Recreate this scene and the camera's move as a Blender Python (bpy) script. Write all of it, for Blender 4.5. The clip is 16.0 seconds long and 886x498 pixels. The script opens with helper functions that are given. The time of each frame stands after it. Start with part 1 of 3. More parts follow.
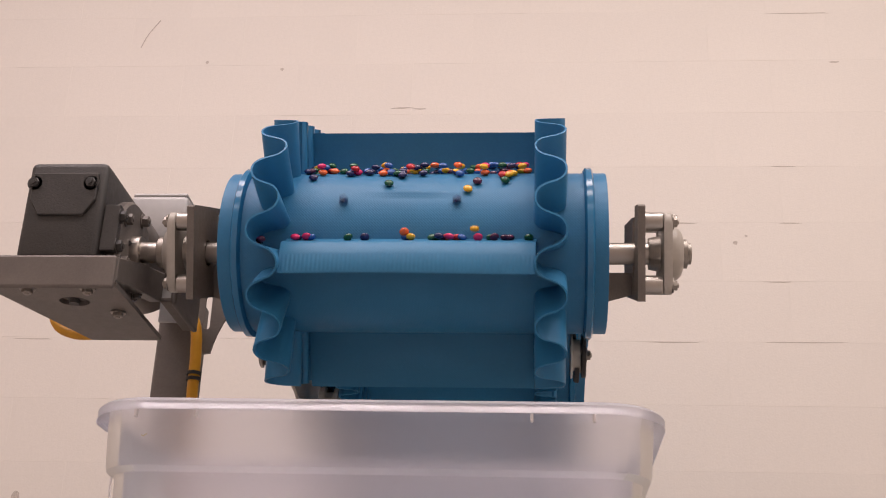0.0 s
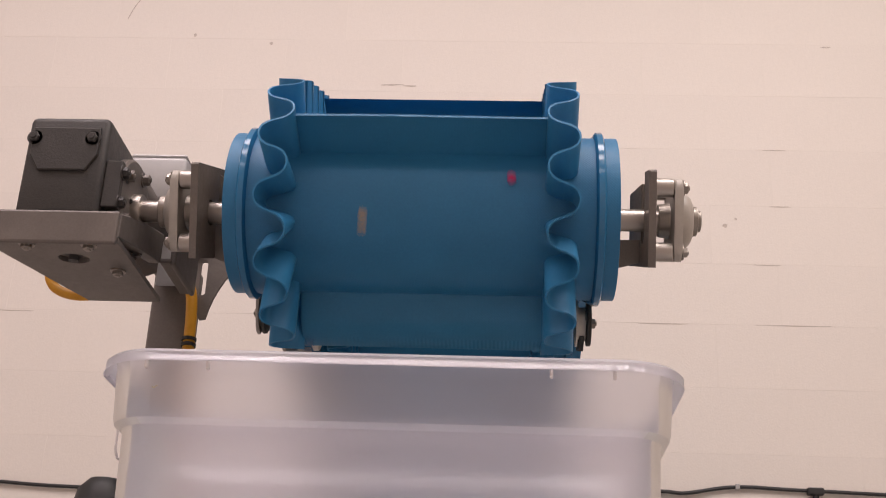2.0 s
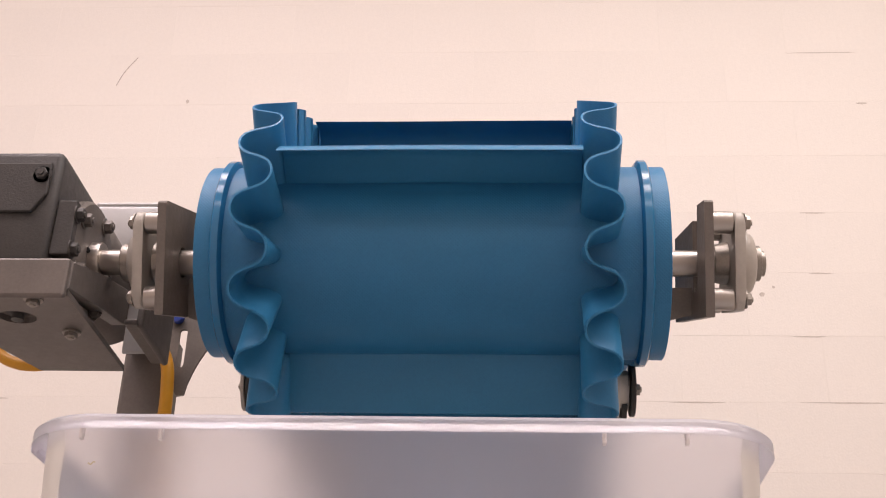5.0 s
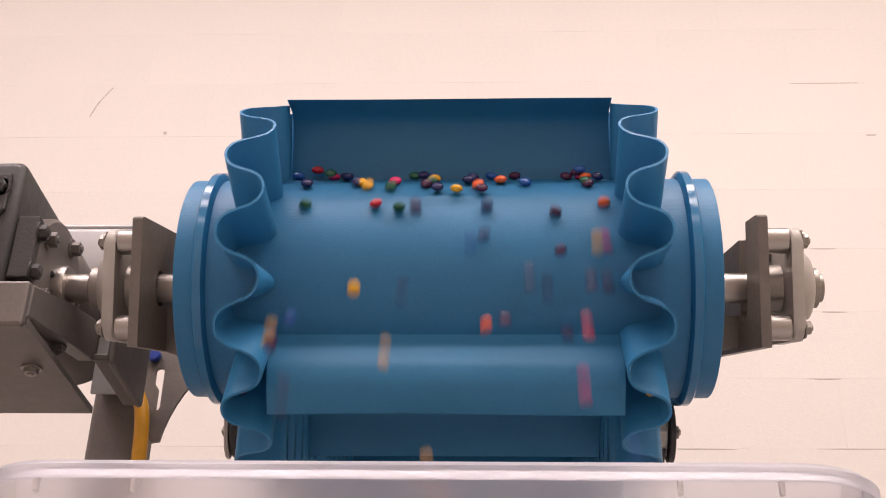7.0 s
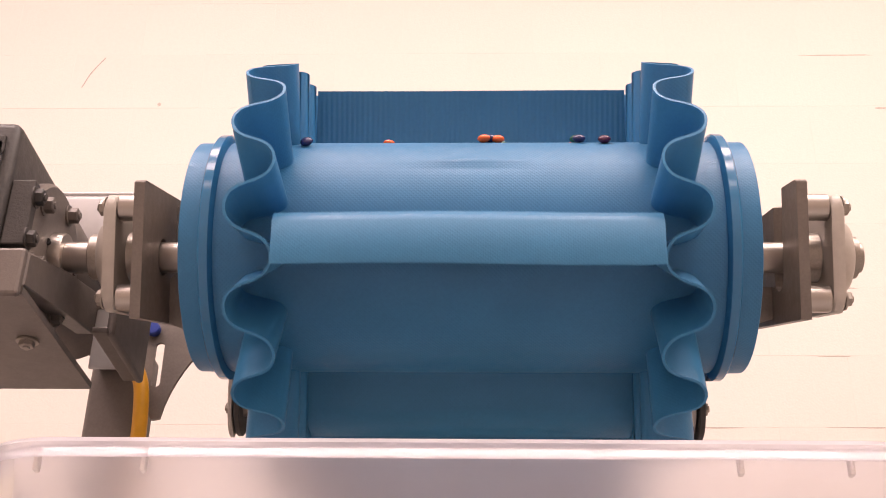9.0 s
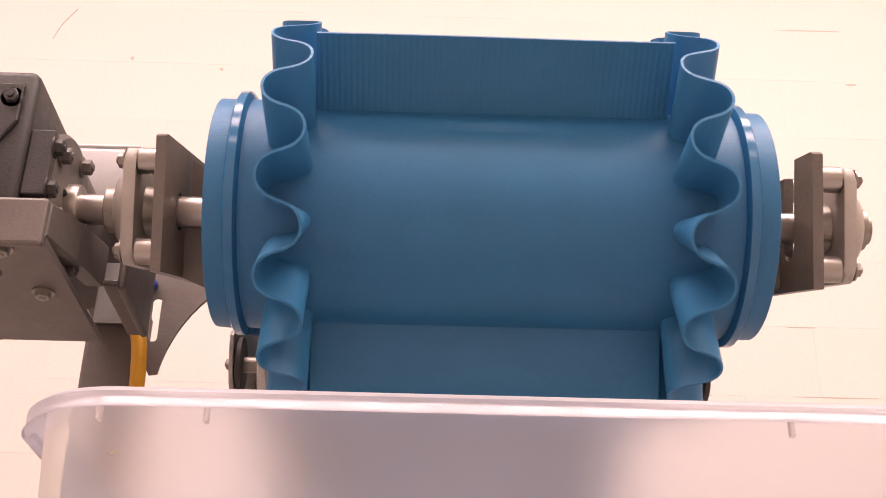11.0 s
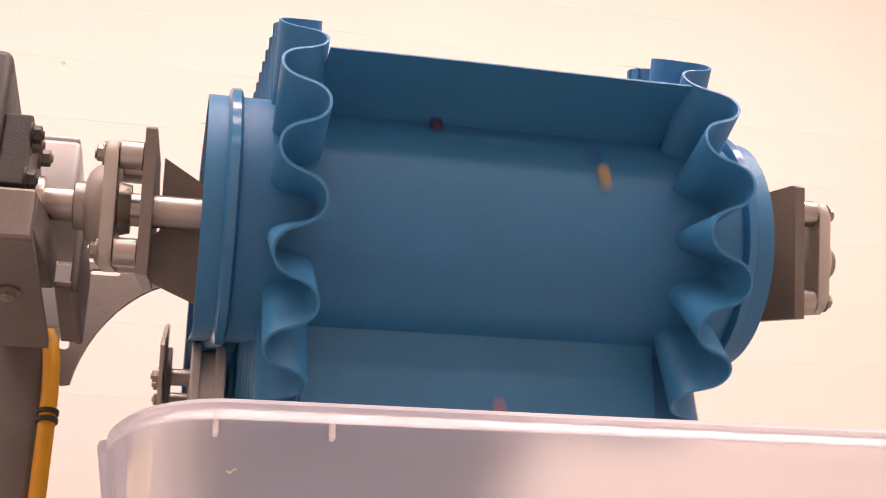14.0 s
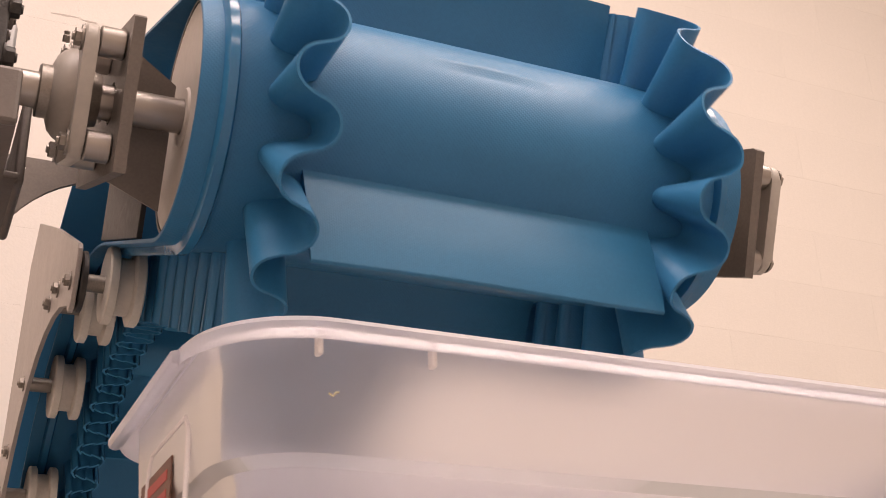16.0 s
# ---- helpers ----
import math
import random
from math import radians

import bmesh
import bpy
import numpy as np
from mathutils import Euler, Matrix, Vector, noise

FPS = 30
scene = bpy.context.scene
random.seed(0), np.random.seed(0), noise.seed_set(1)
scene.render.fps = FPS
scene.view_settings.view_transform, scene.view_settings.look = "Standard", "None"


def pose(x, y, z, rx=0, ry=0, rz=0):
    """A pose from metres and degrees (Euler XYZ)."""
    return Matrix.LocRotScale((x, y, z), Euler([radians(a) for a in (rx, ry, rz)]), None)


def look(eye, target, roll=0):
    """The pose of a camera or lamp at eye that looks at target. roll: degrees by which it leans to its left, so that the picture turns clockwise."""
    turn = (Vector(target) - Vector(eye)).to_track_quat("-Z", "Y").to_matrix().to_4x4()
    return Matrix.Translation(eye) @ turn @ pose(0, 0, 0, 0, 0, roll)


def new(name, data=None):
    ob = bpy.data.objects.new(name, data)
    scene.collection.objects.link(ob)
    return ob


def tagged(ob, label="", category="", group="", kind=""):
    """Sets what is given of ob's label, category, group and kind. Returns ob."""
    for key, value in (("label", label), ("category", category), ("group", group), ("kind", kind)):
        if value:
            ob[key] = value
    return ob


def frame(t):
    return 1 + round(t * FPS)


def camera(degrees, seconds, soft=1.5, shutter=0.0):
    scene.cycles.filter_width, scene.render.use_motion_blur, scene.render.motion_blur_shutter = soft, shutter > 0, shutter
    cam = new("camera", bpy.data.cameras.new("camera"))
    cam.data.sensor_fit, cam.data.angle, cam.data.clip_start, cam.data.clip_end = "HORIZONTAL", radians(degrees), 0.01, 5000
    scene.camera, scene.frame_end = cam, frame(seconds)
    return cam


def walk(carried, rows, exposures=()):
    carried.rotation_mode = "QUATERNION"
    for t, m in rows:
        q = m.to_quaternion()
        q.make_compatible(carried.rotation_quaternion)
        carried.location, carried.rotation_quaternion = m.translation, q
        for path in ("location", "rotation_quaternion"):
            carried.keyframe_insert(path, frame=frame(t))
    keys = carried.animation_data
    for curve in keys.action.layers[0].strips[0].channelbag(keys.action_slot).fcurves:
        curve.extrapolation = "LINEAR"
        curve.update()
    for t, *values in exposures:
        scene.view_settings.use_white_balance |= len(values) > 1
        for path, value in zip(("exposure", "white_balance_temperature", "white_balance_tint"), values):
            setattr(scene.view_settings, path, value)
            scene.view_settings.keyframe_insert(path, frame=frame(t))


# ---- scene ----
cam = camera(39.8, 16.0, soft=1.0, shutter=0.5)
PATH = [
    (0, (-0.075, -0.066, 1.063), (-0.227, 1.775, 1.866), 2.0),
    (0.5, (-0.083, -0.035, 1.054), (-0.266, 1.8, 1.860), 3.1),
    (1, (-0.088, -0.023, 1.047), (-0.320, 1.819, 1.811), 4.2),
    (1.5, (-0.111, -0.033, 1.034), (-0.266, 1.818, 1.800), 3.2),
    (2, (-0.133, -0.028, 1.029), (-0.236, 1.816, 1.821), 2.4),
    (2.5, (-0.129, -0.010, 1.037), (-0.263, 1.82, 1.849), 2.3),
    (3, (-0.131, 0.026, 1.044), (-0.266, 1.855, 1.851), 2.0),
    (5.5, (-0.171, 0.328, 1.111), (-0.274, 2.079, 2.072), 1.6),
    (6, (-0.189, 0.372, 1.126), (-0.275, 2.113, 2.107), 1.3),
    (6.5, (-0.203, 0.418, 1.145), (-0.299, 2.151, 2.14), 1.4),
    (7, (-0.212, 0.456, 1.158), (-0.291, 2.186, 2.158), 1.2),
    (7.5, (-0.216, 0.489, 1.184), (-0.278, 2.23, 2.168), 0.8),
    (8, (-0.221, 0.514, 1.188), (-0.279, 2.259, 2.164), 0.5),
    (8.5, (-0.231, 0.527, 1.186), (-0.299, 2.271, 2.163), 1.0),
    (11, (-0.327, 0.518, 1.173), (-0.298, 2.293, 2.095), 1.1),
    (11.5, (-0.345, 0.548, 1.179), (-0.268, 2.309, 2.123), 1.3),
    (12, (-0.387, 0.584, 1.179), (-0.243, 2.328, 2.147), 0.2),
    (12.5, (-0.428, 0.6, 1.18), (-0.2, 2.332, 2.154), -1.2),
    (13, (-0.458, 0.598, 1.188), (-0.159, 2.326, 2.151), -1.6),
    (13.5, (-0.502, 0.59, 1.182), (-0.18, 2.321, 2.131), -1.3),
    (14, (-0.566, 0.579, 1.187), (-0.154, 2.293, 2.133), -2.2),
    (14.5, (-0.616, 0.594, 1.19), (-0.076, 2.289, 2.103), -3.0),
    (15, (-0.669, 0.627, 1.196), (-0.04, 2.311, 2.073), -2.7),
    (15.5, (-0.709, 0.653, 1.199), (0.005, 2.318, 2.047), -2.4),
    (16, (-0.753, 0.667, 1.204), (0.018, 2.313, 2.037), -2.0),
]
walk(cam, [(t, look(eye, target, roll)) for t, eye, target, roll in PATH],
     exposures=[(0.0, -0.16, 6300, 10), (3.0, -0.12, 6240, 10), (5.5, 0.20, 6230, 10), (7.0, 0.22, 6260, 11), (7.5, 0.38, 6420, 14), (8.0, 0.47, 6750, 17), (8.5, 0.48, 6900, 18),
                (11.0, 0.50, 7000, 23), (13.0, 0.48, 7000, 22), (14.5, 0.48, 7030, 20), (15.5, 0.26, 6850, 13), (16.0, 0.17, 6950, 13)])


# ---------------- light: ceiling tubes of the workshop ----------------
world = bpy.data.worlds.new("world")
scene.world = world
world.use_nodes = True
world.node_tree.nodes["Background"].inputs[0].default_value = (0.9, 0.95, 1.0, 1)
world.node_tree.nodes["Background"].inputs[1].default_value = 0.05


def ceiling_lamp(x, y, power, sx=2.4, sy=0.5, colour=(1.0, 0.835, 0.765)):
    data = bpy.data.lights.new("ceiling_lamp", "AREA")
    data.shape, data.size, data.size_y, data.energy, data.color = "RECTANGLE", sx, sy, power, colour
    ob = new("ceiling_lamp", data)
    ob.matrix_world = pose(x, y, 4.72)
    return ob


for lamp_y, lamp_power in ((1.35, 46), (0.2, 46), (-1.6, 20)):
    for lamp_x in (-1.6, 1.2):
        ceiling_lamp(lamp_x, lamp_y, lamp_power * (0.97 if lamp_x < 0 else 1.12), colour=(1.0, 0.84, 0.825) if lamp_x < 0 else (1.0, 0.865, 0.805))


# ---------------- materials ----------------
def material(name, colour, rough=0.5, metal=0.0, grain=0.0, grain_size=0.01, bump=0.0, bump_size=0.002, stain=0.0, stain_size=0.2, coords="Object", per_object=0.0):
    """A principled surface with fine grain, broad stains and a little relief."""
    m = bpy.data.materials.new(name)
    m.use_nodes = True
    nt = m.node_tree
    b = nt.nodes["Principled BSDF"]
    b.inputs["Roughness"].default_value, b.inputs["Metallic"].default_value = rough, metal
    tc = nt.nodes.new("ShaderNodeTexCoord")

    def noise_at(size, detail=4):
        n = nt.nodes.new("ShaderNodeTexNoise")
        n.inputs["Scale"].default_value, n.inputs["Detail"].default_value = 1.0 / size, detail
        nt.links.new(tc.outputs[coords], n.inputs["Vector"])
        return n.outputs["Fac"]

    def shift(colour_socket, fac, amount):
        h = nt.nodes.new("ShaderNodeHueSaturation")
        r = nt.nodes.new("ShaderNodeMapRange")
        r.inputs[1].default_value, r.inputs[2].default_value = 0.25, 0.75
        r.inputs[3].default_value, r.inputs[4].default_value = 1 - amount, 1 + amount
        nt.links.new(fac, r.inputs[0])
        nt.links.new(r.outputs[0], h.inputs["Value"])
        nt.links.new(colour_socket, h.inputs["Color"])
        return h.outputs["Color"]

    rgb = nt.nodes.new("ShaderNodeRGB")
    rgb.outputs[0].default_value = (*colour, 1)
    c = rgb.outputs[0]
    if grain:
        c = shift(c, noise_at(grain_size, 6), grain)
    if stain:
        c = shift(c, noise_at(stain_size, 3), stain)
    if per_object:
        info = nt.nodes.new("ShaderNodeObjectInfo")
        c = shift(c, info.outputs["Random"], per_object)
    nt.links.new(c, b.inputs["Base Color"])
    if grain:
        r = nt.nodes.new("ShaderNodeMapRange")
        r.inputs[3].default_value, r.inputs[4].default_value = max(rough - 0.1, 0.02), min(rough + 0.12, 1)
        nt.links.new(noise_at(grain_size * 3, 4), r.inputs[0])
        nt.links.new(r.outputs[0], b.inputs["Roughness"])
    if bump:
        bp = nt.nodes.new("ShaderNodeBump")
        bp.inputs["Strength"].default_value, bp.inputs["Distance"].default_value = bump, 0.001
        nt.links.new(noise_at(bump_size, 5), bp.inputs["Height"])
        nt.links.new(bp.outputs[0], b.inputs["Normal"])
    return m


def woven(name, colour, pitch=0.0044, depth=0.0006, strength=0.8, ribs=False):
    """Blue rubber with the fine diamond print of a moulded conveyor belt; UV is in metres."""
    m = material(name, colour, rough=0.42, grain=0.05, grain_size=0.004, stain=0.07, stain_size=0.09)
    nt = m.node_tree
    b = nt.nodes["Principled BSDF"]
    b.inputs["Specular IOR Level"].default_value = 0.38
    uv = nt.nodes.new("ShaderNodeUVMap")
    sep = nt.nodes.new("ShaderNodeSeparateXYZ")
    nt.links.new(uv.outputs[0], sep.inputs[0])

    def op(kind, a, bb=None):
        n = nt.nodes.new("ShaderNodeMath")
        n.operation = kind
        for i, v in enumerate((a, bb)):
            if v is None:
                continue
            if isinstance(v, (int, float)):
                n.inputs[i].default_value = v
            else:
                nt.links.new(v, n.inputs[i])
        return n.outputs[0]

    k = 2 * math.pi / pitch
    u, v = op("MULTIPLY", sep.outputs[0], k), op("MULTIPLY", sep.outputs[1], k)
    if ribs:
        h = op("SINE", u)
    else:
        h = op("MAXIMUM", op("SINE", op("ADD", u, v)), op("SINE", op("SUBTRACT", u, v)))
    bp = nt.nodes.new("ShaderNodeBump")
    bp.inputs["Strength"].default_value, bp.inputs["Distance"].default_value = strength, depth
    nt.links.new(h, bp.inputs["Height"])
    nt.links.new(bp.outputs[0], b.inputs["Normal"])
    return m


BLUE = (0.029, 0.176, 0.354)
M_BELT = woven("belt_rubber", BLUE, strength=0.16)
M_RIB = material("smooth_guide_rib_rubber", BLUE, rough=0.16, grain=0.03, grain_size=0.004, stain=0.06, stain_size=0.09)
M_WALLRUBBER = woven("sidewall_rubber", (0.034, 0.203, 0.406), strength=0.09)
M_CLEAT = woven("cleat_rubber", (0.029, 0.178, 0.348), strength=0.10)
M_RIBBED = woven("ribbed_cleat_rubber", (0.029, 0.178, 0.348), pitch=0.0062, depth=0.0009, strength=0.20, ribs=True)
M_STEEL = material("brushed_steel", (0.185, 0.163, 0.147), 0.45, 0.5, grain=0.10, grain_size=0.003, bump=0.15, bump_size=0.0015, stain=0.12, stain_size=0.06)
M_WHITESTEEL = material("pale_plate_steel", (0.40, 0.36, 0.33), 0.42, 0.5, grain=0.08, grain_size=0.003, stain=0.1, stain_size=0.06)
M_SHAFT = material("turned_steel", (0.40, 0.365, 0.335), 0.30, 0.9, stain=0.06, stain_size=0.05)
M_GREY = material("grey_painted_steel", (0.15, 0.13, 0.118), 0.45, 0.3, grain=0.08, grain_size=0.004, bump=0.2, bump_size=0.002, stain=0.14, stain_size=0.08)
M_DARK = material("dark_grey_cast_housing", (0.040, 0.036, 0.034), 0.5, 0.1, grain=0.15, grain_size=0.004, bump=0.5, bump_size=0.003, stain=0.15, stain_size=0.05)
M_PALEBOX = material("light_grey_enamel", (0.42, 0.41, 0.41), 0.4, 0.2, grain=0.04, stain=0.08)
M_CREAM = material("cream_thermoplastic", (0.46, 0.42, 0.375), 0.42, grain=0.04, grain_size=0.005, stain=0.08, stain_size=0.03)
M_WHEEL = material("off_white_nylon", (0.66, 0.62, 0.56), 0.5, grain=0.05, grain_size=0.004, stain=0.1, stain_size=0.04)
M_DRUMEND = material("drum_end_plate", (0.62, 0.56, 0.50), 0.45, 0.0, grain=0.05, stain=0.08)
M_BOLT = material("zinc_bolt", (0.30, 0.27, 0.24), 0.36, 0.8, grain=0.12, grain_size=0.002)
M_BLACK = material("black_rubber", (0.015, 0.015, 0.016), 0.5, grain=0.1)
M_YELLOW = material("yellow_cable_jacket", (0.62, 0.29, 0.012), 0.45, grain=0.06, stain=0.1, stain_size=0.05)
M_BLUEPLUG = material("blue_plug", (0.02, 0.05, 0.30), 0.4)
M_WALL = material("cream_painted_block", (0.74, 0.685, 0.63), 0.55, grain=0.02, grain_size=0.012, bump=0.5, bump_size=0.006, stain=0.018, stain_size=0.35, coords="Object", per_object=0.006)
M_MORTAR = material("painted_mortar", (0.735, 0.68, 0.625), 0.65, grain=0.05, bump=0.5, bump_size=0.005)
M_SCUFF = material("scuff_mark", (0.50, 0.44, 0.39), 0.7, grain=0.3, grain_size=0.004)
M_CEIL = material("ceiling_paint", (0.78, 0.76, 0.73), 0.8, grain=0.03, stain=0.04)
M_FLOOR = material("sealed_concrete", (0.46, 0.44, 0.42), 0.5, grain=0.1, grain_size=0.01, stain=0.15, stain_size=0.5)
M_TABLE = material("grey_laminate", (0.45, 0.44, 0.43), 0.4, grain=0.05, stain=0.05)
M_STICKER = material("paper_label", (0.16, 0.075, 0.05), 0.5, grain=0.2, grain_size=0.01)
M_RED = material("red_print", (0.45, 0.06, 0.05), 0.5)


def frosted(name, least, most, rough):
    m = bpy.data.materials.new(name)
    m.use_nodes = True
    nt = m.node_tree
    out = nt.nodes["Material Output"]
    nt.nodes.remove(nt.nodes["Principled BSDF"])
    tc = nt.nodes.new("ShaderNodeTexCoord")
    n = nt.nodes.new("ShaderNodeTexNoise")
    n.inputs["Scale"].default_value, n.inputs["Detail"].default_value = 14, 4
    nt.links.new(tc.outputs["Object"], n.inputs["Vector"])
    diff, tran, refr, gloss, clear = (nt.nodes.new("ShaderNodeBsdf" + k) for k in ("Diffuse", "Translucent", "Refraction", "Glossy", "Transparent"))
    diff.inputs[0].default_value = (0.88, 0.875, 0.97, 1)
    tran.inputs[0].default_value = (0.95, 0.945, 1.0, 1)
    refr.inputs[0].default_value = (0.99, 0.985, 1.0, 1)
    refr.inputs["IOR"].default_value, refr.inputs["Roughness"].default_value = 1.08, rough
    clear.inputs[0].default_value = (0.97, 0.96, 0.98, 1)
    gloss.inputs["Roughness"].default_value = 0.42

    def mix(f, a, b):
        x = nt.nodes.new("ShaderNodeMixShader")
        if isinstance(f, float):
            x.inputs[0].default_value = f
        else:
            nt.links.new(f, x.inputs[0])
        nt.links.new(a, x.inputs[1])
        nt.links.new(b, x.inputs[2])
        return x.outputs[0]

    r = nt.nodes.new("ShaderNodeMapRange")
    r.inputs[3].default_value, r.inputs[4].default_value = least, most
    nt.links.new(n.outputs["Fac"], r.inputs[0])
    body = mix(r.outputs[0], mix(0.06, refr.outputs[0], clear.outputs[0]), mix(0.6, diff.outputs[0], tran.outputs[0]))
    fr = nt.nodes.new("ShaderNodeFresnel")
    fr.inputs[0].default_value = 1.30
    nt.links.new(mix(fr.outputs[0], body, gloss.outputs[0]), out.inputs["Surface"])
    return m


M_TUB = frosted("frosted_polypropylene", 0.18, 0.25, 0.66)
M_TUBRIM = frosted("thick_frosted_polypropylene", 0.38, 0.46, 0.5)
M_TUBRIB = material("thick_polypropylene", (0.86, 0.82, 0.82), 0.4, grain=0.03)
M_NICK = material("yellowed_nick", (0.72, 0.66, 0.46), 0.5)
CANDY = [material("candy_" + n, c, 0.22, grain=0.04, grain_size=0.003) for n, c in (
    ("yellow", (0.80, 0.42, 0.02)), ("orange", (0.80, 0.13, 0.03)), ("red", (0.50, 0.018, 0.03)), ("pink", (0.72, 0.03, 0.15)),
    ("blue", (0.025, 0.10, 0.36)), ("navy", (0.02, 0.022, 0.10)), ("green", (0.015, 0.10, 0.045)), ("plum", (0.07, 0.012, 0.05)))]


# ---------------- mesh helpers ----------------
def part(name, bm, mat, parent=None, label="", m=None, smooth=False):
    me = bpy.data.meshes.new(name)
    bmesh.ops.recalc_face_normals(bm, faces=bm.faces[:])
    bm.to_mesh(me)
    bm.free()
    me.materials.append(mat)
    if smooth:
        me.shade_smooth()
        me.set_sharp_from_angle(angle=radians(38))
    ob = new(name, me)
    ob.parent = parent
    if m is not None:
        ob.matrix_basis = m
    if label:
        tagged(ob, label)
    return ob


def group_root(name, label, category, m=None, group="", kind=""):
    ob = new(name)
    ob.empty_display_size = 0.05
    if m is not None:
        ob.matrix_basis = m
    return tagged(ob, label, category, group, kind)


def box(lo, hi, bevel=0.0, seg=2, bm=None):
    bm = bm or bmesh.new()
    c = [(a + b) / 2 for a, b in zip(lo, hi)]
    s = [abs(b - a) for a, b in zip(lo, hi)]
    r = bmesh.ops.create_cube(bm, size=1, matrix=Matrix.Translation(c) @ Matrix.Diagonal((*s, 1)))
    if bevel:
        es = list({e for v in r["verts"] for e in v.link_edges})
        bmesh.ops.bevel(bm, geom=es, offset=bevel, segments=seg, affect="EDGES", profile=0.5)
    return bm


TOX = Matrix.Rotation(radians(90), 4, "Y")


def lathe_x(profile, seg=40, bm=None, centre=(0, 0, 0)):
    """Turned about the x axis from (x, radius) pairs."""
    bm = bm or bmesh.new()
    rings = []
    for x, r in profile:
        if r < 1e-6:
            rings.append([bm.verts.new((centre[0] + x, centre[1], centre[2]))])
        else:
            rings.append([bm.verts.new((centre[0] + x, centre[1] + r * math.cos(2 * math.pi * i / seg), centre[2] + r * math.sin(2 * math.pi * i / seg))) for i in range(seg)])
    for a, b in zip(rings, rings[1:]):
        for i in range(seg):
            j = (i + 1) % seg
            q = [a[i % len(a)], a[j % len(a)], b[j % len(b)], b[i % len(b)]]
            q = list(dict.fromkeys(q))
            if len(q) > 2:
                bm.faces.new(q)
    return bm


def rod_x(x0, x1, r, bevel=0.001, seg=32, centre=(0, 0, 0), bm=None):
    return lathe_x([(x0, 0), (x0, r - bevel), (x0 + bevel, r), (x1 - bevel, r), (x1, r - bevel), (x1, 0)], seg, bm, centre)


def hex_bolt(length=0.008, r=0.0085, washer=0.012):
    """Head along +x from x = 0."""
    bm = lathe_x([(0, 0), (0, washer), (0.002, washer), (0.002, 0)], 20)
    lathe_x([(0.002, 0), (0.002, r), (length - 0.001, r), (length, r * 0.86), (length, 0)], 6, bm)
    lathe_x([(length, 0), (length, r * 0.5), (length + 0.002, r * 0.45), (length + 0.002, 0)], 12, bm)
    return bm


def prism_x(outline, x0, x1, bevel=0.0):
    """A plate of (y, z) outline between two x."""
    bm = bmesh.new()
    a = [bm.verts.new((x0, y, z)) for y, z in outline]
    b = [bm.verts.new((x1, y, z)) for y, z in outline]
    bm.faces.new(a), bm.faces.new(b[::-1])
    n = len(a)
    for i in range(n):
        bm.faces.new((a[i], b[i], b[(i + 1) % n], a[(i + 1) % n]))
    if bevel:
        bmesh.ops.bevel(bm, geom=[e for e in bm.edges if abs(e.verts[0].co.x - e.verts[1].co.x) < 1e-6], offset=bevel, segments=1, affect="EDGES")
    return bm


def plate_with_holes(outline, holes, x0, x1):
    """A plate with real openings: outline and holes are (y, z) loops, bridged by a triangle fill."""
    bm = bmesh.new()
    edges = []
    for loop in (outline, *holes):
        vs = [bm.verts.new((x0, y, z)) for y, z in loop]
        edges += [bm.edges.new((vs[i], vs[(i + 1) % len(vs)])) for i in range(len(vs))]
    bmesh.ops.triangle_fill(bm, edges=edges, use_beauty=True, use_dissolve=False)
    r = bmesh.ops.extrude_face_region(bm, geom=bm.faces[:])
    bmesh.ops.translate(bm, vec=(x1 - x0, 0, 0), verts=[g for g in r["geom"] if isinstance(g, bmesh.types.BMVert)])
    return bm


def rounded(y0, z0, y1, z1, r, n=5):
    pts = []
    for cy, cz, a0 in ((y1 - r, z1 - r, 0), (y0 + r, z1 - r, 90), (y0 + r, z0 + r, 180), (y1 - r, z0 + r, 270)):
        pts += [(cy + r * math.cos(radians(a0 + 90 * i / n)), cz + r * math.sin(radians(a0 + 90 * i / n))) for i in range(n + 1)]
    return pts


def tube(points, r, seg=12, bm=None):
    """A round cable through points (Catmull-Rom)."""
    pts = [Vector(p) for p in points]
    pts = [2 * pts[0] - pts[1]] + pts + [2 * pts[-1] - pts[-2]]
    line = []
    for i in range(1, len(pts) - 2):
        p0, p1, p2, p3 = pts[i - 1:i + 3]
        for k in range(10):
            t = k / 10
            line.append(0.5 * ((2 * p1) + (p2 - p0) * t + (2 * p0 - 5 * p1 + 4 * p2 - p3) * t * t + (3 * p1 - p0 - 3 * p2 + p3) * t ** 3))
    line.append(pts[-2])
    bm = bm or bmesh.new()
    rings = []
    for i, p in enumerate(line):
        d = (line[min(i + 1, len(line) - 1)] - line[max(i - 1, 0)]).normalized()
        u = d.cross(Vector((0.3, 0.9, 0.2))).normalized()
        w = d.cross(u)
        rings.append([bm.verts.new(p + r * (u * math.cos(2 * math.pi * k / seg) + w * math.sin(2 * math.pi * k / seg))) for k in range(seg)])
    for a, b in zip(rings, rings[1:]):
        for k in range(seg):
            bm.faces.new((a[k], a[(k + 1) % seg], b[(k + 1) % seg], b[k]))
    bm.faces.new(rings[0][::-1]), bm.faces.new(rings[-1])
    return bm


# ---------------- the room ----------------
WALL_Y, COURSE, BLOCK = 3.4, 0.194, 0.388
Z0 = 2.278 - 6 * COURSE                      # a bed joint, low on the wall


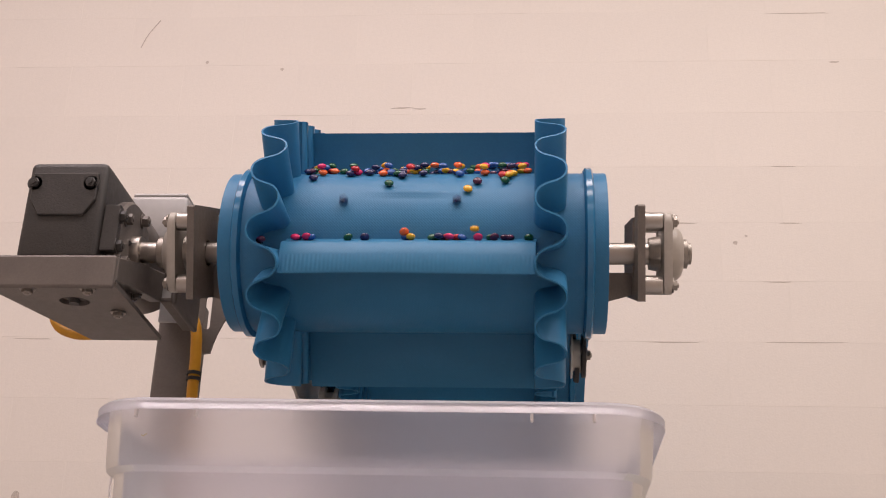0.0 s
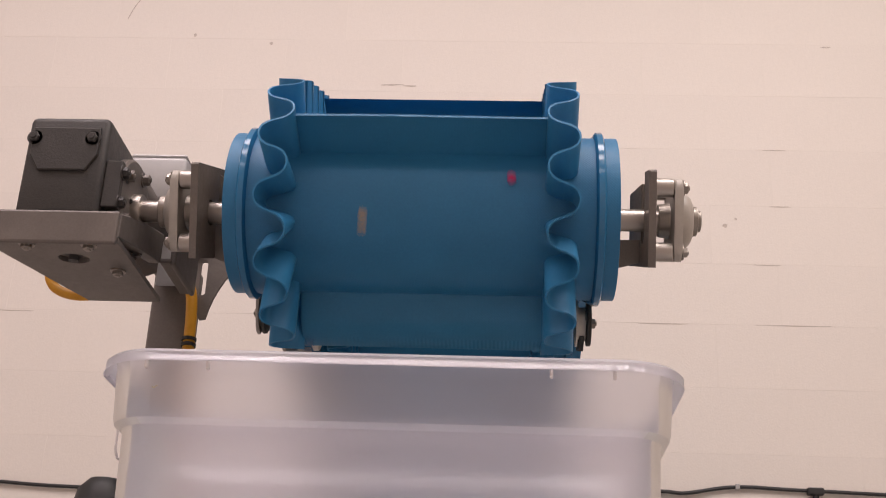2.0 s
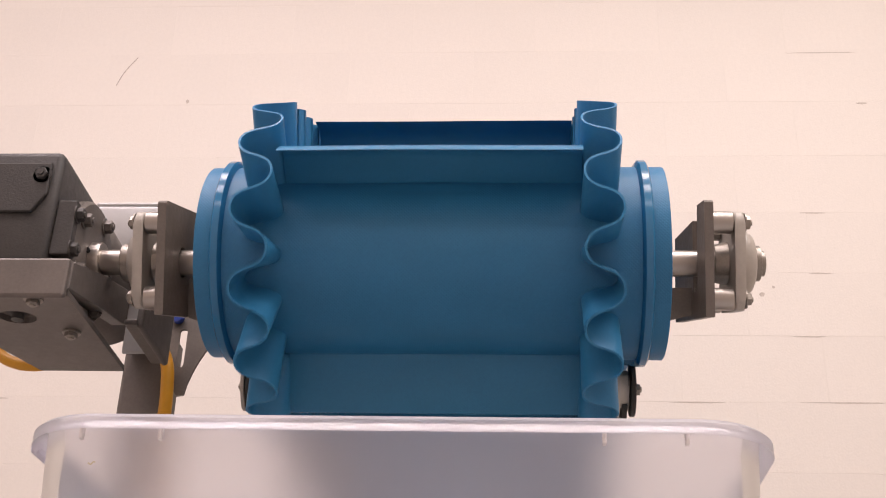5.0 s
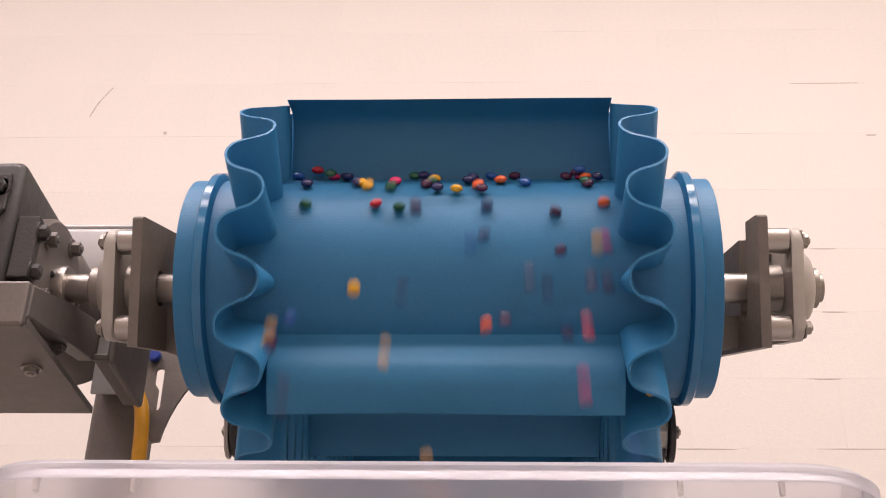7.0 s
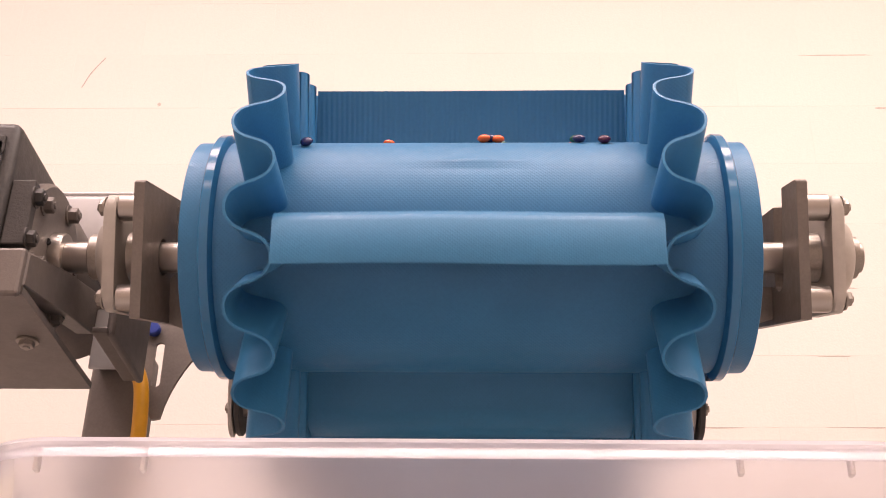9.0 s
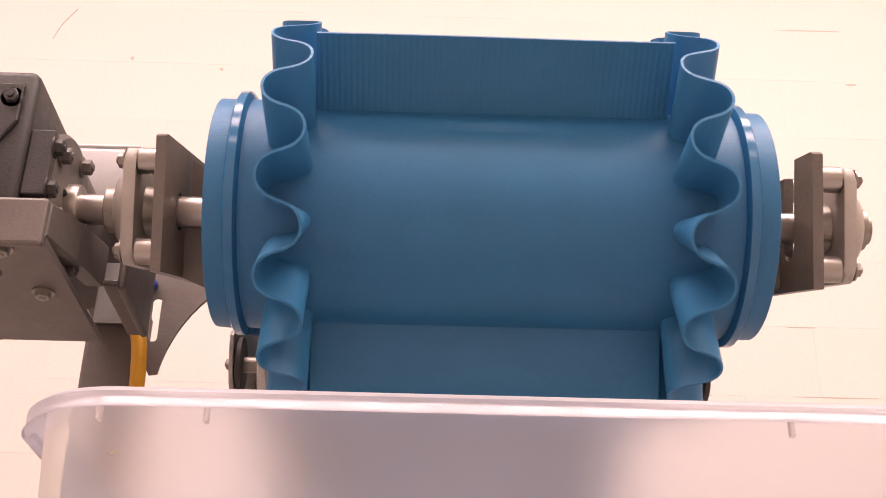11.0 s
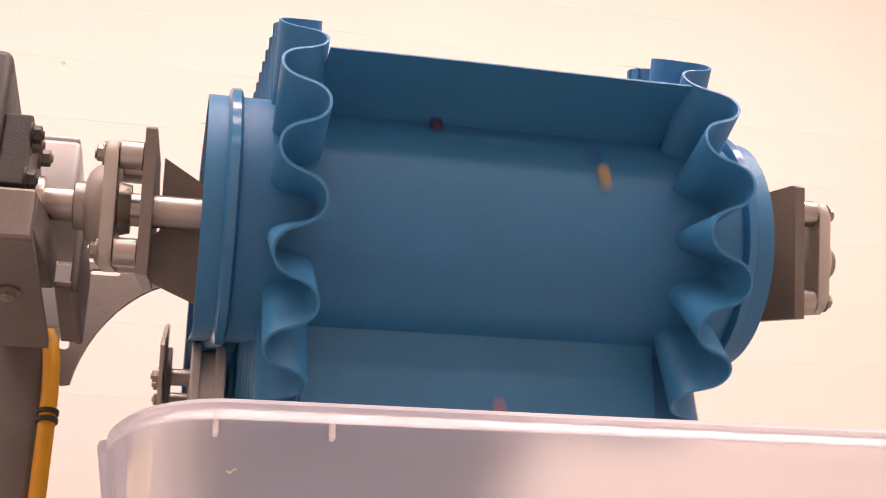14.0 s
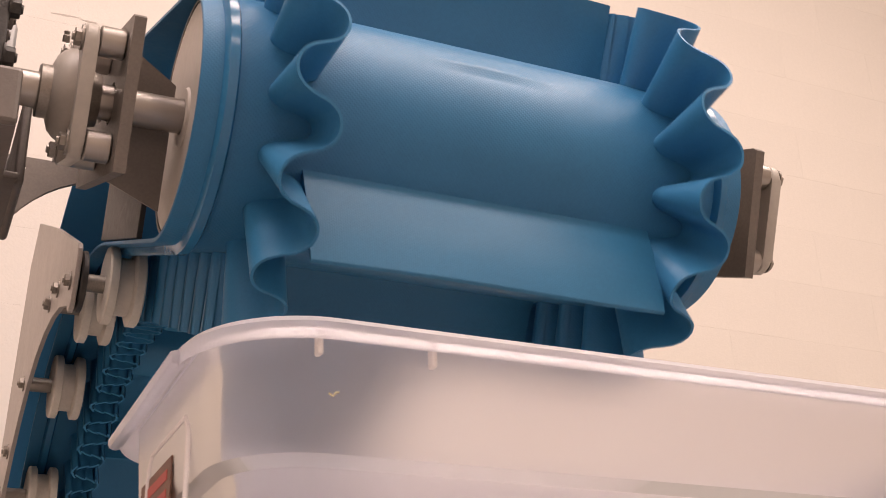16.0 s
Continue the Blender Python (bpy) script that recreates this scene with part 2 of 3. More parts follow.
def room():
    back = part("wall_north", box((-3.8, WALL_Y + 0.004, 0), (3.8, WALL_Y + 0.2, 4.8)), M_MORTAR)
    tagged(back, "cream painted concrete block wall with thin flush joints", "wall", kind="structure")
    for name, lo, hi in (("wall_south", (-3.8, -3.2, 0), (3.8, -3.0, 4.8)), ("wall_west", (-4.0, -3.2, 0), (-3.8, WALL_Y + 0.2, 4.8)), ("wall_east", (3.8, -3.2, 0), (4.0, WALL_Y + 0.2, 4.8))):
        tagged(part(name, box(lo, hi), M_WALL), "cream painted plain workshop wall", "wall", kind="structure")
    tagged(part("floor", box((-4, -3.2, -0.1), (4, WALL_Y + 0.2, 0)), M_FLOOR), "grey sealed concrete workshop floor", "floor", kind="structure")
    tagged(part("ceiling", box((-4, -3.2, 4.8), (4, WALL_Y + 0.2, 4.9)), M_CEIL), "white painted workshop ceiling", "ceiling", kind="structure")
    return back


BACK = room()


def wall_blocks(back):
    """Each block stands a hair proud of its joints."""
    bm = box((-BLOCK / 2 + 0.0001, -0.0002, -COURSE / 2 + 0.00012), (BLOCK / 2 - 0.00006, 0.02, COURSE / 2 - 0.00012))
    first = None
    rng = random.Random(4)
    for row in range(-4, 15):
        for col in range(-9, 10):
            x = (col + (0.5 if row % 2 else 0.0)) * BLOCK + 0.1
            if abs(x) > 3.6:
                continue
            m = pose(x, WALL_Y + 0.003 + rng.uniform(-0.0002, 0.0002), Z0 + (row + 0.5) * COURSE, rng.uniform(-0.015, 0.015), 0, rng.uniform(-0.015, 0.015))
            if first is None:
                first = part("block", bm, M_WALL, back, m=m)
            else:
                ob = new("block", first.data)
                ob.parent, ob.matrix_basis = back, m


# ---------------- machine frame ----------------
AX, AY, AZ, SLOPE = -0.26, 1.71, 1.83, 23.0
R, HALF = 0.126, 0.293
HEAD = pose(AX, AY, AZ, SLOPE, 0, 0)          # x along the shaft, y back along the top run, z off the belt
RUN, BEND = 0.336, radians(113)                # straight run behind the drum, turn down to the incline
RC, RR = 0.60 + 0.048 + 2 * R, 0.60 + 0.048   # bend radii of carrying and return run
BC = (RUN, -R - RR)                           # centre of the bend
OMEGA = radians(40.9)
V = R * OMEGA


def belt_at(s):
    """Place (y, z) and outward normal of the belt in the head's space; s = 0 where it meets the drum on top, growing the way it moves."""
    if s < -RUN - RC * BEND:
        d = -RUN - RC * BEND - s
        n = (math.sin(BEND), math.cos(BEND))
        return BC[0] + RC * n[0] + d * math.cos(BEND), BC[1] + RC * n[1] - d * math.sin(BEND), n
    if s < -RUN:
        a = (-RUN - s) / RC
        n = (math.sin(a), math.cos(a))
        return BC[0] + RC * n[0], BC[1] + RC * n[1], n
    if s < 0:
        return -s, R, (0.0, 1.0)
    if s < math.pi * R:
        a = s / R
        return -R * math.sin(a), R * math.cos(a), (-math.sin(a), math.cos(a))
    s -= math.pi * R
    if s < RUN:
        return s, -R, (0.0, -1.0)
    s -= RUN
    if s < RR * BEND:
        a = s / RR
        n = (-math.sin(a), -math.cos(a))
        return BC[0] - RR * n[0], BC[1] - RR * n[1], n
    s -= RR * BEND
    n = (-math.sin(BEND), -math.cos(BEND))
    return BC[0] - RR * n[0] + s * math.cos(BEND), BC[1] - RR * n[1] - s * math.sin(BEND), n


def belt_pose(s, x=0.0, h=0.0):
    y, z, n = belt_at(s)
    return pose(x, y + n[0] * h, z + n[1] * h, -math.degrees(math.atan2(n[0], n[1])), 0, 0)


BELT = group_root("conveyor_belt", "blue rubber sidewall conveyor belt running over a head drum", "conveyor belt", HEAD)
S_FROM, S_TO = -3.28, 3.18


def belt_sheet():
    """The flat carcass with its two guide ribs near the edges."""
    prof = [(-HALF, -0.004), (-HALF, -0.0006), (-HALF + 0.0006, 0)]
    prof += [(-0.20, 0.0)] + [(-0.10 + 0.02 * i, 0.0) for i in range(11)] + [(0.20, 0.0)]
    prof += [(HALF - 0.0006, 0), (HALF, -0.0006), (HALF, -0.004)]
    ss = []
    s = S_FROM
    while s < S_TO:
        ss.append(s)
        s += 0.006
    bm = bmesh.new()
    lay = bm.loops.layers.uv.new("UVMap")
    rings = []
    for s in ss:
        y, z, n = belt_at(s)
        # Fixed bump in the sheet, shaped for a highlight that stays on the drum.
        highlight_ripple = 0.0024 * math.exp(-(((s - R * radians(66 - SLOPE)) / 0.006) ** 2)) - 0.0017 * math.exp(-(((s - R * radians(66 - SLOPE) - 0.011) / 0.005) ** 2))
        lift = [h + (highlight_ripple * math.exp(-((x / 0.05) ** 2)) if h == 0 else 0) for x, h in prof]
        rings.append([bm.verts.new((x, y + n[0] * h, z + n[1] * h)) for (x, _), h in zip(prof, lift)])
    k = len(prof)
    for i in range(len(ss) - 1):
        for j in range(k):
            j2 = (j + 1) % k
            f = bm.faces.new((rings[i][j], rings[i][j2], rings[i + 1][j2], rings[i + 1][j]))
            xa, xb = prof[j][0], prof[j2][0]
            for l, uv in zip(f.loops, ((xa, ss[i]), (xb, ss[i]), (xb, ss[i + 1]), (xa, ss[i + 1]))):
                l[lay].uv = uv
    part("belt_carcass", bm, M_BELT, BELT, "blue diamond-textured rubber belt", smooth=True)


belt_sheet()


def guide_rib(sx):
    """A smooth moulded rib that runs along the belt near its edge."""
    c = 0.2655 * sx
    prof = [(c - 0.0078, -0.001), (c - 0.0066, 0.0055), (c - 0.0042, 0.0088), (c + 0.0042, 0.0088), (c + 0.0066, 0.0055), (c + 0.0078, -0.001)]
    bm = bmesh.new()
    rings = []
    for i in range(int((S_TO - S_FROM) / 0.008)):
        y, z, n = belt_at(S_FROM + 0.008 * i)
        rings.append([bm.verts.new((x, y + n[0] * h, z + n[1] * h)) for x, h in prof])
    for a, b in zip(rings, rings[1:]):
        for j in range(len(prof) - 1):
            bm.faces.new((a[j], a[j + 1], b[j + 1], b[j]))
    bm.faces.new(rings[0]), bm.faces.new(rings[-1][::-1])
    part("guide_rib", bm, M_RIB, BELT, "smooth glossy blue guide rib", smooth=True)


guide_rib(-1)
guide_rib(1)

# corrugated sidewalls: rigid strips, eight to a wave, that fan out where the belt goes round the drum
WAVE, AMP, TALL, STRIPS, SIDE = 0.0576, 0.0225, 0.086, 8, 0.207


def wave_point(p):
    return WAVE * p - 0.0022 * math.sin(4 * math.pi * p), AMP * math.sin(2 * math.pi * p)


def strip_mesh(i, mirror):
    p0, p1 = i / STRIPS, (i + 1) / STRIPS
    sc = wave_point((p0 + p1) / 2)[0]
    cols = 4
    half = 0.00135
    verts, normals, faces, uvs = [], [], [], []

    def bent(s, x, h):
        a = (s - sc) / R
        return mirror * x, -(R + h) * math.sin(a), (R + h) * math.cos(a) - R

    for side in (1, -1):
        base = len(verts)
        for c in range(cols + 1):
            p = p0 - 0.004 + (p1 - p0 + 0.008) * c / cols
            s, x = wave_point(p)
            s2, x2 = wave_point(p + 1e-4)
            for h in (-0.002, 0.3 * TALL, 0.7 * TALL, TALL):
                stretch = (R + h) / R
                t = Vector((x2 - x, (s2 - s) * stretch)).normalized()
                n = Vector((t.y, -t.x)) * side
                verts.append(bent(s + n.y * half / stretch, x + n.x * half, h))
                normals.append(Vector((mirror * n.x, -n.y, 0)))
                uvs.append((p * 0.13, h))
        for c in range(cols):
            for r in range(3):
                a = base + c * 4 + r
                q = (a, a + 4, a + 5, a + 1)
                faces.append(q[::-1] if side * mirror > 0 else q)
    base = len(verts)
    for c in range(cols + 1):
        p = p0 - 0.004 + (p1 - p0 + 0.008) * c / cols
        s, x = wave_point(p)
        s2, x2 = wave_point(p + 1e-4)
        stretch = (R + TALL) / R
        t = Vector((x2 - x, (s2 - s) * stretch)).normalized()
        n = Vector((t.y, -t.x))
        for side in (1, -1):
            verts.append(bent(s + side * n.y * half / stretch, x + side * n.x * half, TALL))
            normals.append(Vector((0, 0, 1)))
            uvs.append((p * 0.13, TALL + side * half))
    for c in range(cols):
        a = base + c * 2
        q = (a, a + 2, a + 3, a + 1)
        faces.append(q[::-1] if mirror > 0 else q)
    me = bpy.data.meshes.new("sidewall_strip")
    me.from_pydata(verts, [], faces)
    lay = me.uv_layers.new(name="UVMap")
    for l in me.loops:
        lay.data[l.index].uv = uvs[l.vertex_index]
    me.shade_smooth()
    me.normals_split_custom_set_from_vertices(normals)
    me.materials.append(M_WALLRUBBER)
    return me, sc


MOVING = []                                   # (part, start s, x, height off the belt)
CREST = R * radians(102.2 - SLOPE) - V * 7.0   # an outer fold, at the start


def sidewalls():
    first, last = -3.2, 1.6
    first += (CREST - 0.25 * WAVE - first) % WAVE
    n = int((last - first) / WAVE)
    for side in (-1, 1):
        meshes = [strip_mesh(i, side) for i in range(STRIPS)]
        for w in range(n):
            for me, sc in meshes:
                ob = new("sidewall_strip", me)
                ob.parent = BELT
                MOVING.append((ob, first + w * WAVE + sc, side * SIDE))


sidewalls()

# cleats: moments at which each one passes 118 degrees round from the top
CLEATS = (("straight", -2.85), ("ribbed_hook", 0.255), ("low", 3.27), ("hook", 6.337), ("lip", 9.305), ("ribbed", 12.54), ("long", 15.53), ("straight", 18.55), ("hook", 21.6))
S118 = R * radians(118 - SLOPE)


def cleat_profile(kind):
    """Centre line (y back, z up) from the belt to the tip; the belt moves toward -y."""
    if kind == "hook":
        return [(0.004, -0.002), (0.001, 0.015), (0.0, 0.040), (-0.004, 0.053), (-0.020, 0.065), (-0.042, 0.0745)]
    if kind == "ribbed_hook":
        return [(0.004, -0.002), (0.001, 0.015), (0.0, 0.036), (-0.004, 0.050), (-0.022, 0.064), (-0.047, 0.074)]
    if kind == "lip":
        return [(0.002, -0.002), (0.001, 0.015), (0, 0.048), (-0.003, 0.068), (-0.014, 0.079), (-0.054, 0.087)]
    if kind == "long":
        return [(0.004, -0.002), (-0.002, 0.015), (-0.014, 0.040), (-0.029, 0.064), (-0.045, 0.084)]
    if kind == "low":
        return [(0.003, -0.002), (0.001, 0.012), (0, 0.038), (-0.002, 0.058), (-0.006, 0.0735)]
    return [(0.003, -0.002), (0.001, 0.015), (0, 0.045), (-0.002, 0.068), (-0.005, 0.086 if kind == "ribbed" else 0.094)]


def cleats():
    for kind, t118 in CLEATS:
        line = cleat_profile(kind)
        thick = [0.0055, 0.0026, 0.0022, 0.0020, 0.0018, 0.0016][:len(line)]
        bm = bmesh.new()
        lay = bm.loops.layers.uv.new("UVMap")
        loop = [(y + t, z) for (y, z), t in zip(line, thick)] + [(y - t, z) for (y, z), t in reversed(list(zip(line, thick)))]
        w0, w1 = 0.187, 0.184
        n = 24
        rings = []
        for i in range(n + 1):
            f = -1 + 2 * i / n
            rings.append([bm.verts.new((f * (w0 + (w1 - w0) * z / 0.09), y + (0.0012 * math.sin(3 * f + z * 30)) * z / 0.09, z)) for y, z in loop])
        k = len(loop)
        for i in range(n):
            for j in range(k):
                j2 = (j + 1) % k
                f = bm.faces.new((rings[i][j], rings[i + 1][j], rings[i + 1][j2], rings[i][j2]))
                lead = len(line) <= j < k - 1
                if (kind == "ribbed" and lead) or (kind == "ribbed_hook" and len(line) - 2 <= j < len(line) - 1):
                    f.material_index = 1
                for l in f.loops:
                    l[lay].uv = (l.vert.co.x, l.vert.co.z - l.vert.co.y)
        bm.faces.new(rings[0]), bm.faces.new(rings[-1][::-1])
        ob = part("cleat", bm, M_CLEAT, BELT, {"hook": "blue cleat with a hooked tip", "ribbed_hook": "ribbed blue cleat with a hooked tip", "lip": "blue cleat with a narrow lip", "ribbed": "straight blue cleat with fine ribs", "straight": "straight blue rubber cleat", "long": "blue rubber cleat leaning forward", "low": "low straight blue rubber cleat"}[kind], smooth=True)
        ob.data.materials.append(M_RIBBED)
        MOVING.append((ob, S118 - V * t118, 0.0))


cleats()


# ---------------- head drum, shaft, bearings, side frame ----------------
def head_drum():
    root = group_root("head_drum", "steel head drum with cream end plates inside the belt", "drum", HEAD)
    shell = lathe_x([(-0.281, R - 0.008), (-0.281, R - 0.0045), (0.281, R - 0.0045), (0.281, R - 0.008)], 96)
    part("drum_shell", shell, M_STEEL, root, smooth=True)
    for sx in (-1, 1):
        bm = lathe_x([(sx * 0.262, 0.018), (sx * 0.262, R - 0.0085), (sx * 0.279, R - 0.0085), (sx * 0.2805, R - 0.010), (sx * 0.2805, 0.030), (sx * 0.283, 0.028), (sx * 0.283, 0.018)], 64)
        part("end_plate", bm, M_DRUMEND, root, "cream painted drum end plate", smooth=True)
    bm = rod_x(-0.505, 0.420, 0.0172, 0.0015)
    part("shaft", bm, M_SHAFT, root, "bright turned steel drive shaft", smooth=True)
    return root


head_drum()


def bolt_at(root, x, y, z, sx=1, label=""):
    bm = hex_bolt()
    if sx < 0:
        bmesh.ops.scale(bm, vec=(-1, 1, 1), verts=bm.verts[:])
    return part("bolt", bm, M_BOLT, root, label, pose(x, y, z, random.Random(int(1e4 * (x + y * 3 + z * 7))).uniform(0, 60), 0, 0))


def bearing(sx):
    """A square four-bolt flange bearing on spacers outside the bracket plate."""
    root = group_root("flange_bearing", "cream four-bolt flange bearing on steel spacers", "bearing", HEAD, "shaft bearings")
    x0 = -0.351 if sx < 0 else 0.349
    off = 0.0485
    fx = 0.024 if sx < 0 else 0.029
    for a in (-1, 1):
        for b in (-1, 1):
            part("spacer", rod_x(min(x0 + sx * 0.001, x0 + sx * fx), max(x0 + sx * 0.001, x0 + sx * fx), 0.0145, 0.001, 24, (0, a * off, b * off)), M_SHAFT, root, "turned steel spacer", smooth=True)
            bolt_at(root, x0 + sx * (fx + 0.0145), a * off, b * off, sx)
    loop = rounded(-0.063, -0.063, 0.063, 0.063, 0.018)
    bm = prism_x(loop, x0 + sx * (fx + 0.001), x0 + sx * (fx + 0.014), 0.0025)
    part("flange", bm, M_CREAM, root, smooth=True)
    h = x0 + sx * (fx + 0.012)
    deep = 0.021 if sx < 0 else 0.023
    bm = lathe_x([(h, 0.0455), (h + sx * deep * 0.35, 0.0445), (h + sx * deep * 0.62, 0.0415), (h + sx * deep * 0.86, 0.036), (h + sx * deep, 0.028), (h + sx * deep, 0.0178)], 48)
    part("hub", bm, M_CREAM, root, smooth=True)
    bm = lathe_x([(x0 + sx * 0.012, 0.0175), (x0 + sx * 0.012, 0.025), (x0 + sx * (fx), 0.028), (x0 + sx * fx, 0.0175)], 32)
    part("insert", bm, M_BOLT, root, "steel bearing insert", smooth=True)
    if sx > 0:
        part("lock_collar", lathe_x([(h + 0.020, 0), (h + 0.020, 0.023), (h + 0.030, 0.023), (h + 0.031, 0.020), (h + 0.031, 0.0168), (h + 0.036, 0.0165), (h + 0.037, 0.014), (h + 0.037, 0)], 32), M_BOLT, root, smooth=True)
    else:
        part("lock_collar", lathe_x([(h - 0.020, 0.0175), (h - 0.020, 0.0255), (h - 0.031, 0.0255), (h - 0.0322, 0.0242), (h - 0.0322, 0.0175)], 32), M_BOLT, root, smooth=True)
    nip = lathe_x([(0, 0), (0, 0.0035), (0.006, 0.0035), (0.007, 0.0025), (0.010, 0.003), (0.012, 0)], 10)
    part("grease_nipple", nip, M_BOLT, root, m=pose(h + sx * 0.013, 0.0, 0.050, 0, -90, 0))
    return root


bearing(-1)
bearing(1)


def bracket(sx):
    root = group_root("shaft_bracket", "bent grey steel bracket plate carrying the shaft bearing", "bracket", HEAD, "shaft brackets")
    x0 = -0.351 if sx < 0 else 0.349
    out = [(-0.088, -0.072), (-0.083, 0.071), (-0.076, 0.074), (0.150, 0.074), (0.20, 0.045), (0.20, -0.072)]
    hole = [(0.021 * math.cos(i * math.pi / 8), 0.021 * math.sin(i * math.pi / 8)) for i in range(16)]
    slot = rounded(0.052, -0.012, 0.085, 0.026, 0.006, 3)
    dot = [(0.035 + 0.006 * math.cos(i * math.pi / 4), -0.046 + 0.009 * math.sin(i * math.pi / 4)) for i in range(8)]
    if sx > 0:
        u = [(0.0195 * math.cos(radians(q)), -0.018 + 0.0195 * math.sin(radians(q))) for q in range(180, 361, 20)]
        out = [(-0.088, -0.072), (-0.083, 0.071), (-0.076, 0.074), (-0.0195, 0.074)] + u + [(0.0195, 0.058), (0.20, 0.050), (0.20, -0.072)]
    part("plate", plate_with_holes(out, [] if sx > 0 else [hole, slot, dot], x0, x0 - sx * 0.011), M_STEEL, root)
    a = x0 - sx * 0.0115
    b = x0 - sx * 0.064
    outline = [(a, -0.072), (a, -0.022), (a - sx * 0.006, -0.016), (a - sx * 0.006, 0.062), (b, 0.034), (b, -0.094)] if sx < 0 else [(a, -0.066), (a, -0.030), (b, -0.030), (b, -0.080)]
    bm = plate_with_holes(outline, [], 0.030, 0.037)
    bmesh.ops.transform(bm, matrix=Matrix(((0, 1, 0, 0), (1, 0, 0, 0), (0, 0, 1, 0), (0, 0, 0, 1))), verts=bm.verts[:])
    part("web", bm, M_STEEL, root, "dark bent web of the bracket")
    if sx < 0:
        # The dark colour puts the shade under the carrying run into this plate.
        part("inner_plate", box((-0.288, 0.134, -0.119), (-0.282, 0.42, -0.020), 0.001), M_DARK, root, "side plate between the belt runs, coloured dark for the shade there")
    return root


bracket(-1)
bracket(1)


def wheel_mesh():
    return lathe_x([(-0.022, 0.011), (-0.022, 0.046), (-0.020, 0.048), (-0.011, 0.048), (-0.0095, 0.045), (-0.0085, 0.036), (0.0085, 0.036), (0.0095, 0.045), (0.011, 0.048), (0.020, 0.048), (0.022, 0.046), (0.022, 0.011)], 48)


def deflection(sx=-1):
    """Curved side plate with the wheels that turn the return run down."""
    root = group_root("deflection_plate", "pale steel guide plate with white grooved wheels under the belt edge", "guide plate", HEAD, "belt guide plates")
    rho, cx, wx = 0.60, -0.321, -0.2655
    cy, cz = BC
    # top and rear edge, the inner curve under the wheels, and a rounded front nose
    out = [(0.314, -0.128), (0.60, -0.104), (0.90, -0.090), (0.955, -0.16), (0.985, -0.50), (1.00, -1.05), (0.93, -1.05), (0.905, -0.74)]
    out += [(cy + (rho - 0.030) * math.sin(radians(q)), cz + (rho - 0.030) * math.cos(radians(q))) for q in (72, 64, 56, 48, 40, 32, 24, 16, 8, 0)]
    out += [(0.326, -0.213), (0.314, -0.209), (0.305, -0.198), (0.301, -0.180), (0.301, -0.148), (0.305, -0.134)]
    part("plate", prism_x(out, cx, cx + sx * 0.006, 0.001), M_WHITESTEEL, root, "pale curved steel plate")
    spots = (0, 20, 43.5, 66, 89)
    for a in spots:
        a = radians(a)
        y, z = cy + rho * math.sin(a), cz + rho * math.cos(a)
        w = part("wheel", wheel_mesh(), M_WHEEL, root, "white grooved nylon wheel", pose(wx, y, z), smooth=True)
        part("axle", rod_x(min(0, cx - wx), max(0, cx - wx), 0.011, 0.001, 20), M_BOLT, w, smooth=True)
        bolt_at(root, cx + sx * 0.006, y, z, sx)
    # Dark disc added over the plate's pale inner nose, standing for its shade.
    part("washer", lathe_x([(0.002, 0.0115), (0.002, 0.036), (0.004, 0.038), (0.009, 0.038), (0.010, 0.036), (0.010, 0.0115)], 32, None, (cx, cy, cz + rho)), M_DARK, root, "dark round disc added for the shade on the plate's inner nose", smooth=True)
    for a in (12, 58):
        a = radians(a)
        bolt_at(root, cx + sx * 0.006, cy + rho * math.sin(a), cz + rho * math.cos(a), sx)
    return root


deflection()


def snub_wheel():
    """The wheel under the drum that rides on the other guide rib, and the arm that holds it."""
    root = group_root("snub_wheel", "dark steel guide wheel under the belt edge beside the drum", "guide wheel", HEAD @ pose(0.009, 0, 0))
    cy, cz = 0.10, -0.167
    bm = lathe_x([(-0.011, 0.006), (-0.011, 0.0385), (-0.008, 0.0385), (-0.007, 0.026), (0.005, 0.026), (0.0055, 0.006)], 40)
    part("wheel", bm, M_WHEEL, root, "pale grooved nylon wheel", pose(0.2445, cy, cz), smooth=True)
    for a in (25, 145, 265):
        part("bolt", hex_bolt(0.006, 0.007), M_BOLT, root, m=pose(0.2485, cy + 0.017 * math.cos(radians(a)), cz + 0.017 * math.sin(radians(a))))
    part("disc", lathe_x([(0.2515, 0.005), (0.2515, 0.0365), (0.2525, 0.0375), (0.2575, 0.0375), (0.2585, 0.0365), (0.2585, 0.005)], 40, None, (0, cy, cz)), M_DARK, root, "dark steel cover disc", smooth=True)
    bolt_at(root, 0.2585, cy, cz, 1)
    out = [(cy - 0.020, cz - 0.020), (cy + 0.004, cz - 0.046), (cy + 0.06, cz - 0.050), (0.30, cz + 0.005), (0.30, cz + 0.032), (cy + 0.026, cz - 0.004)]
    part("arm", prism_x(out, 0.240, 0.248, 0.001), M_DARK, root, "dark flat steel arm")
    return root


snub_wheel()


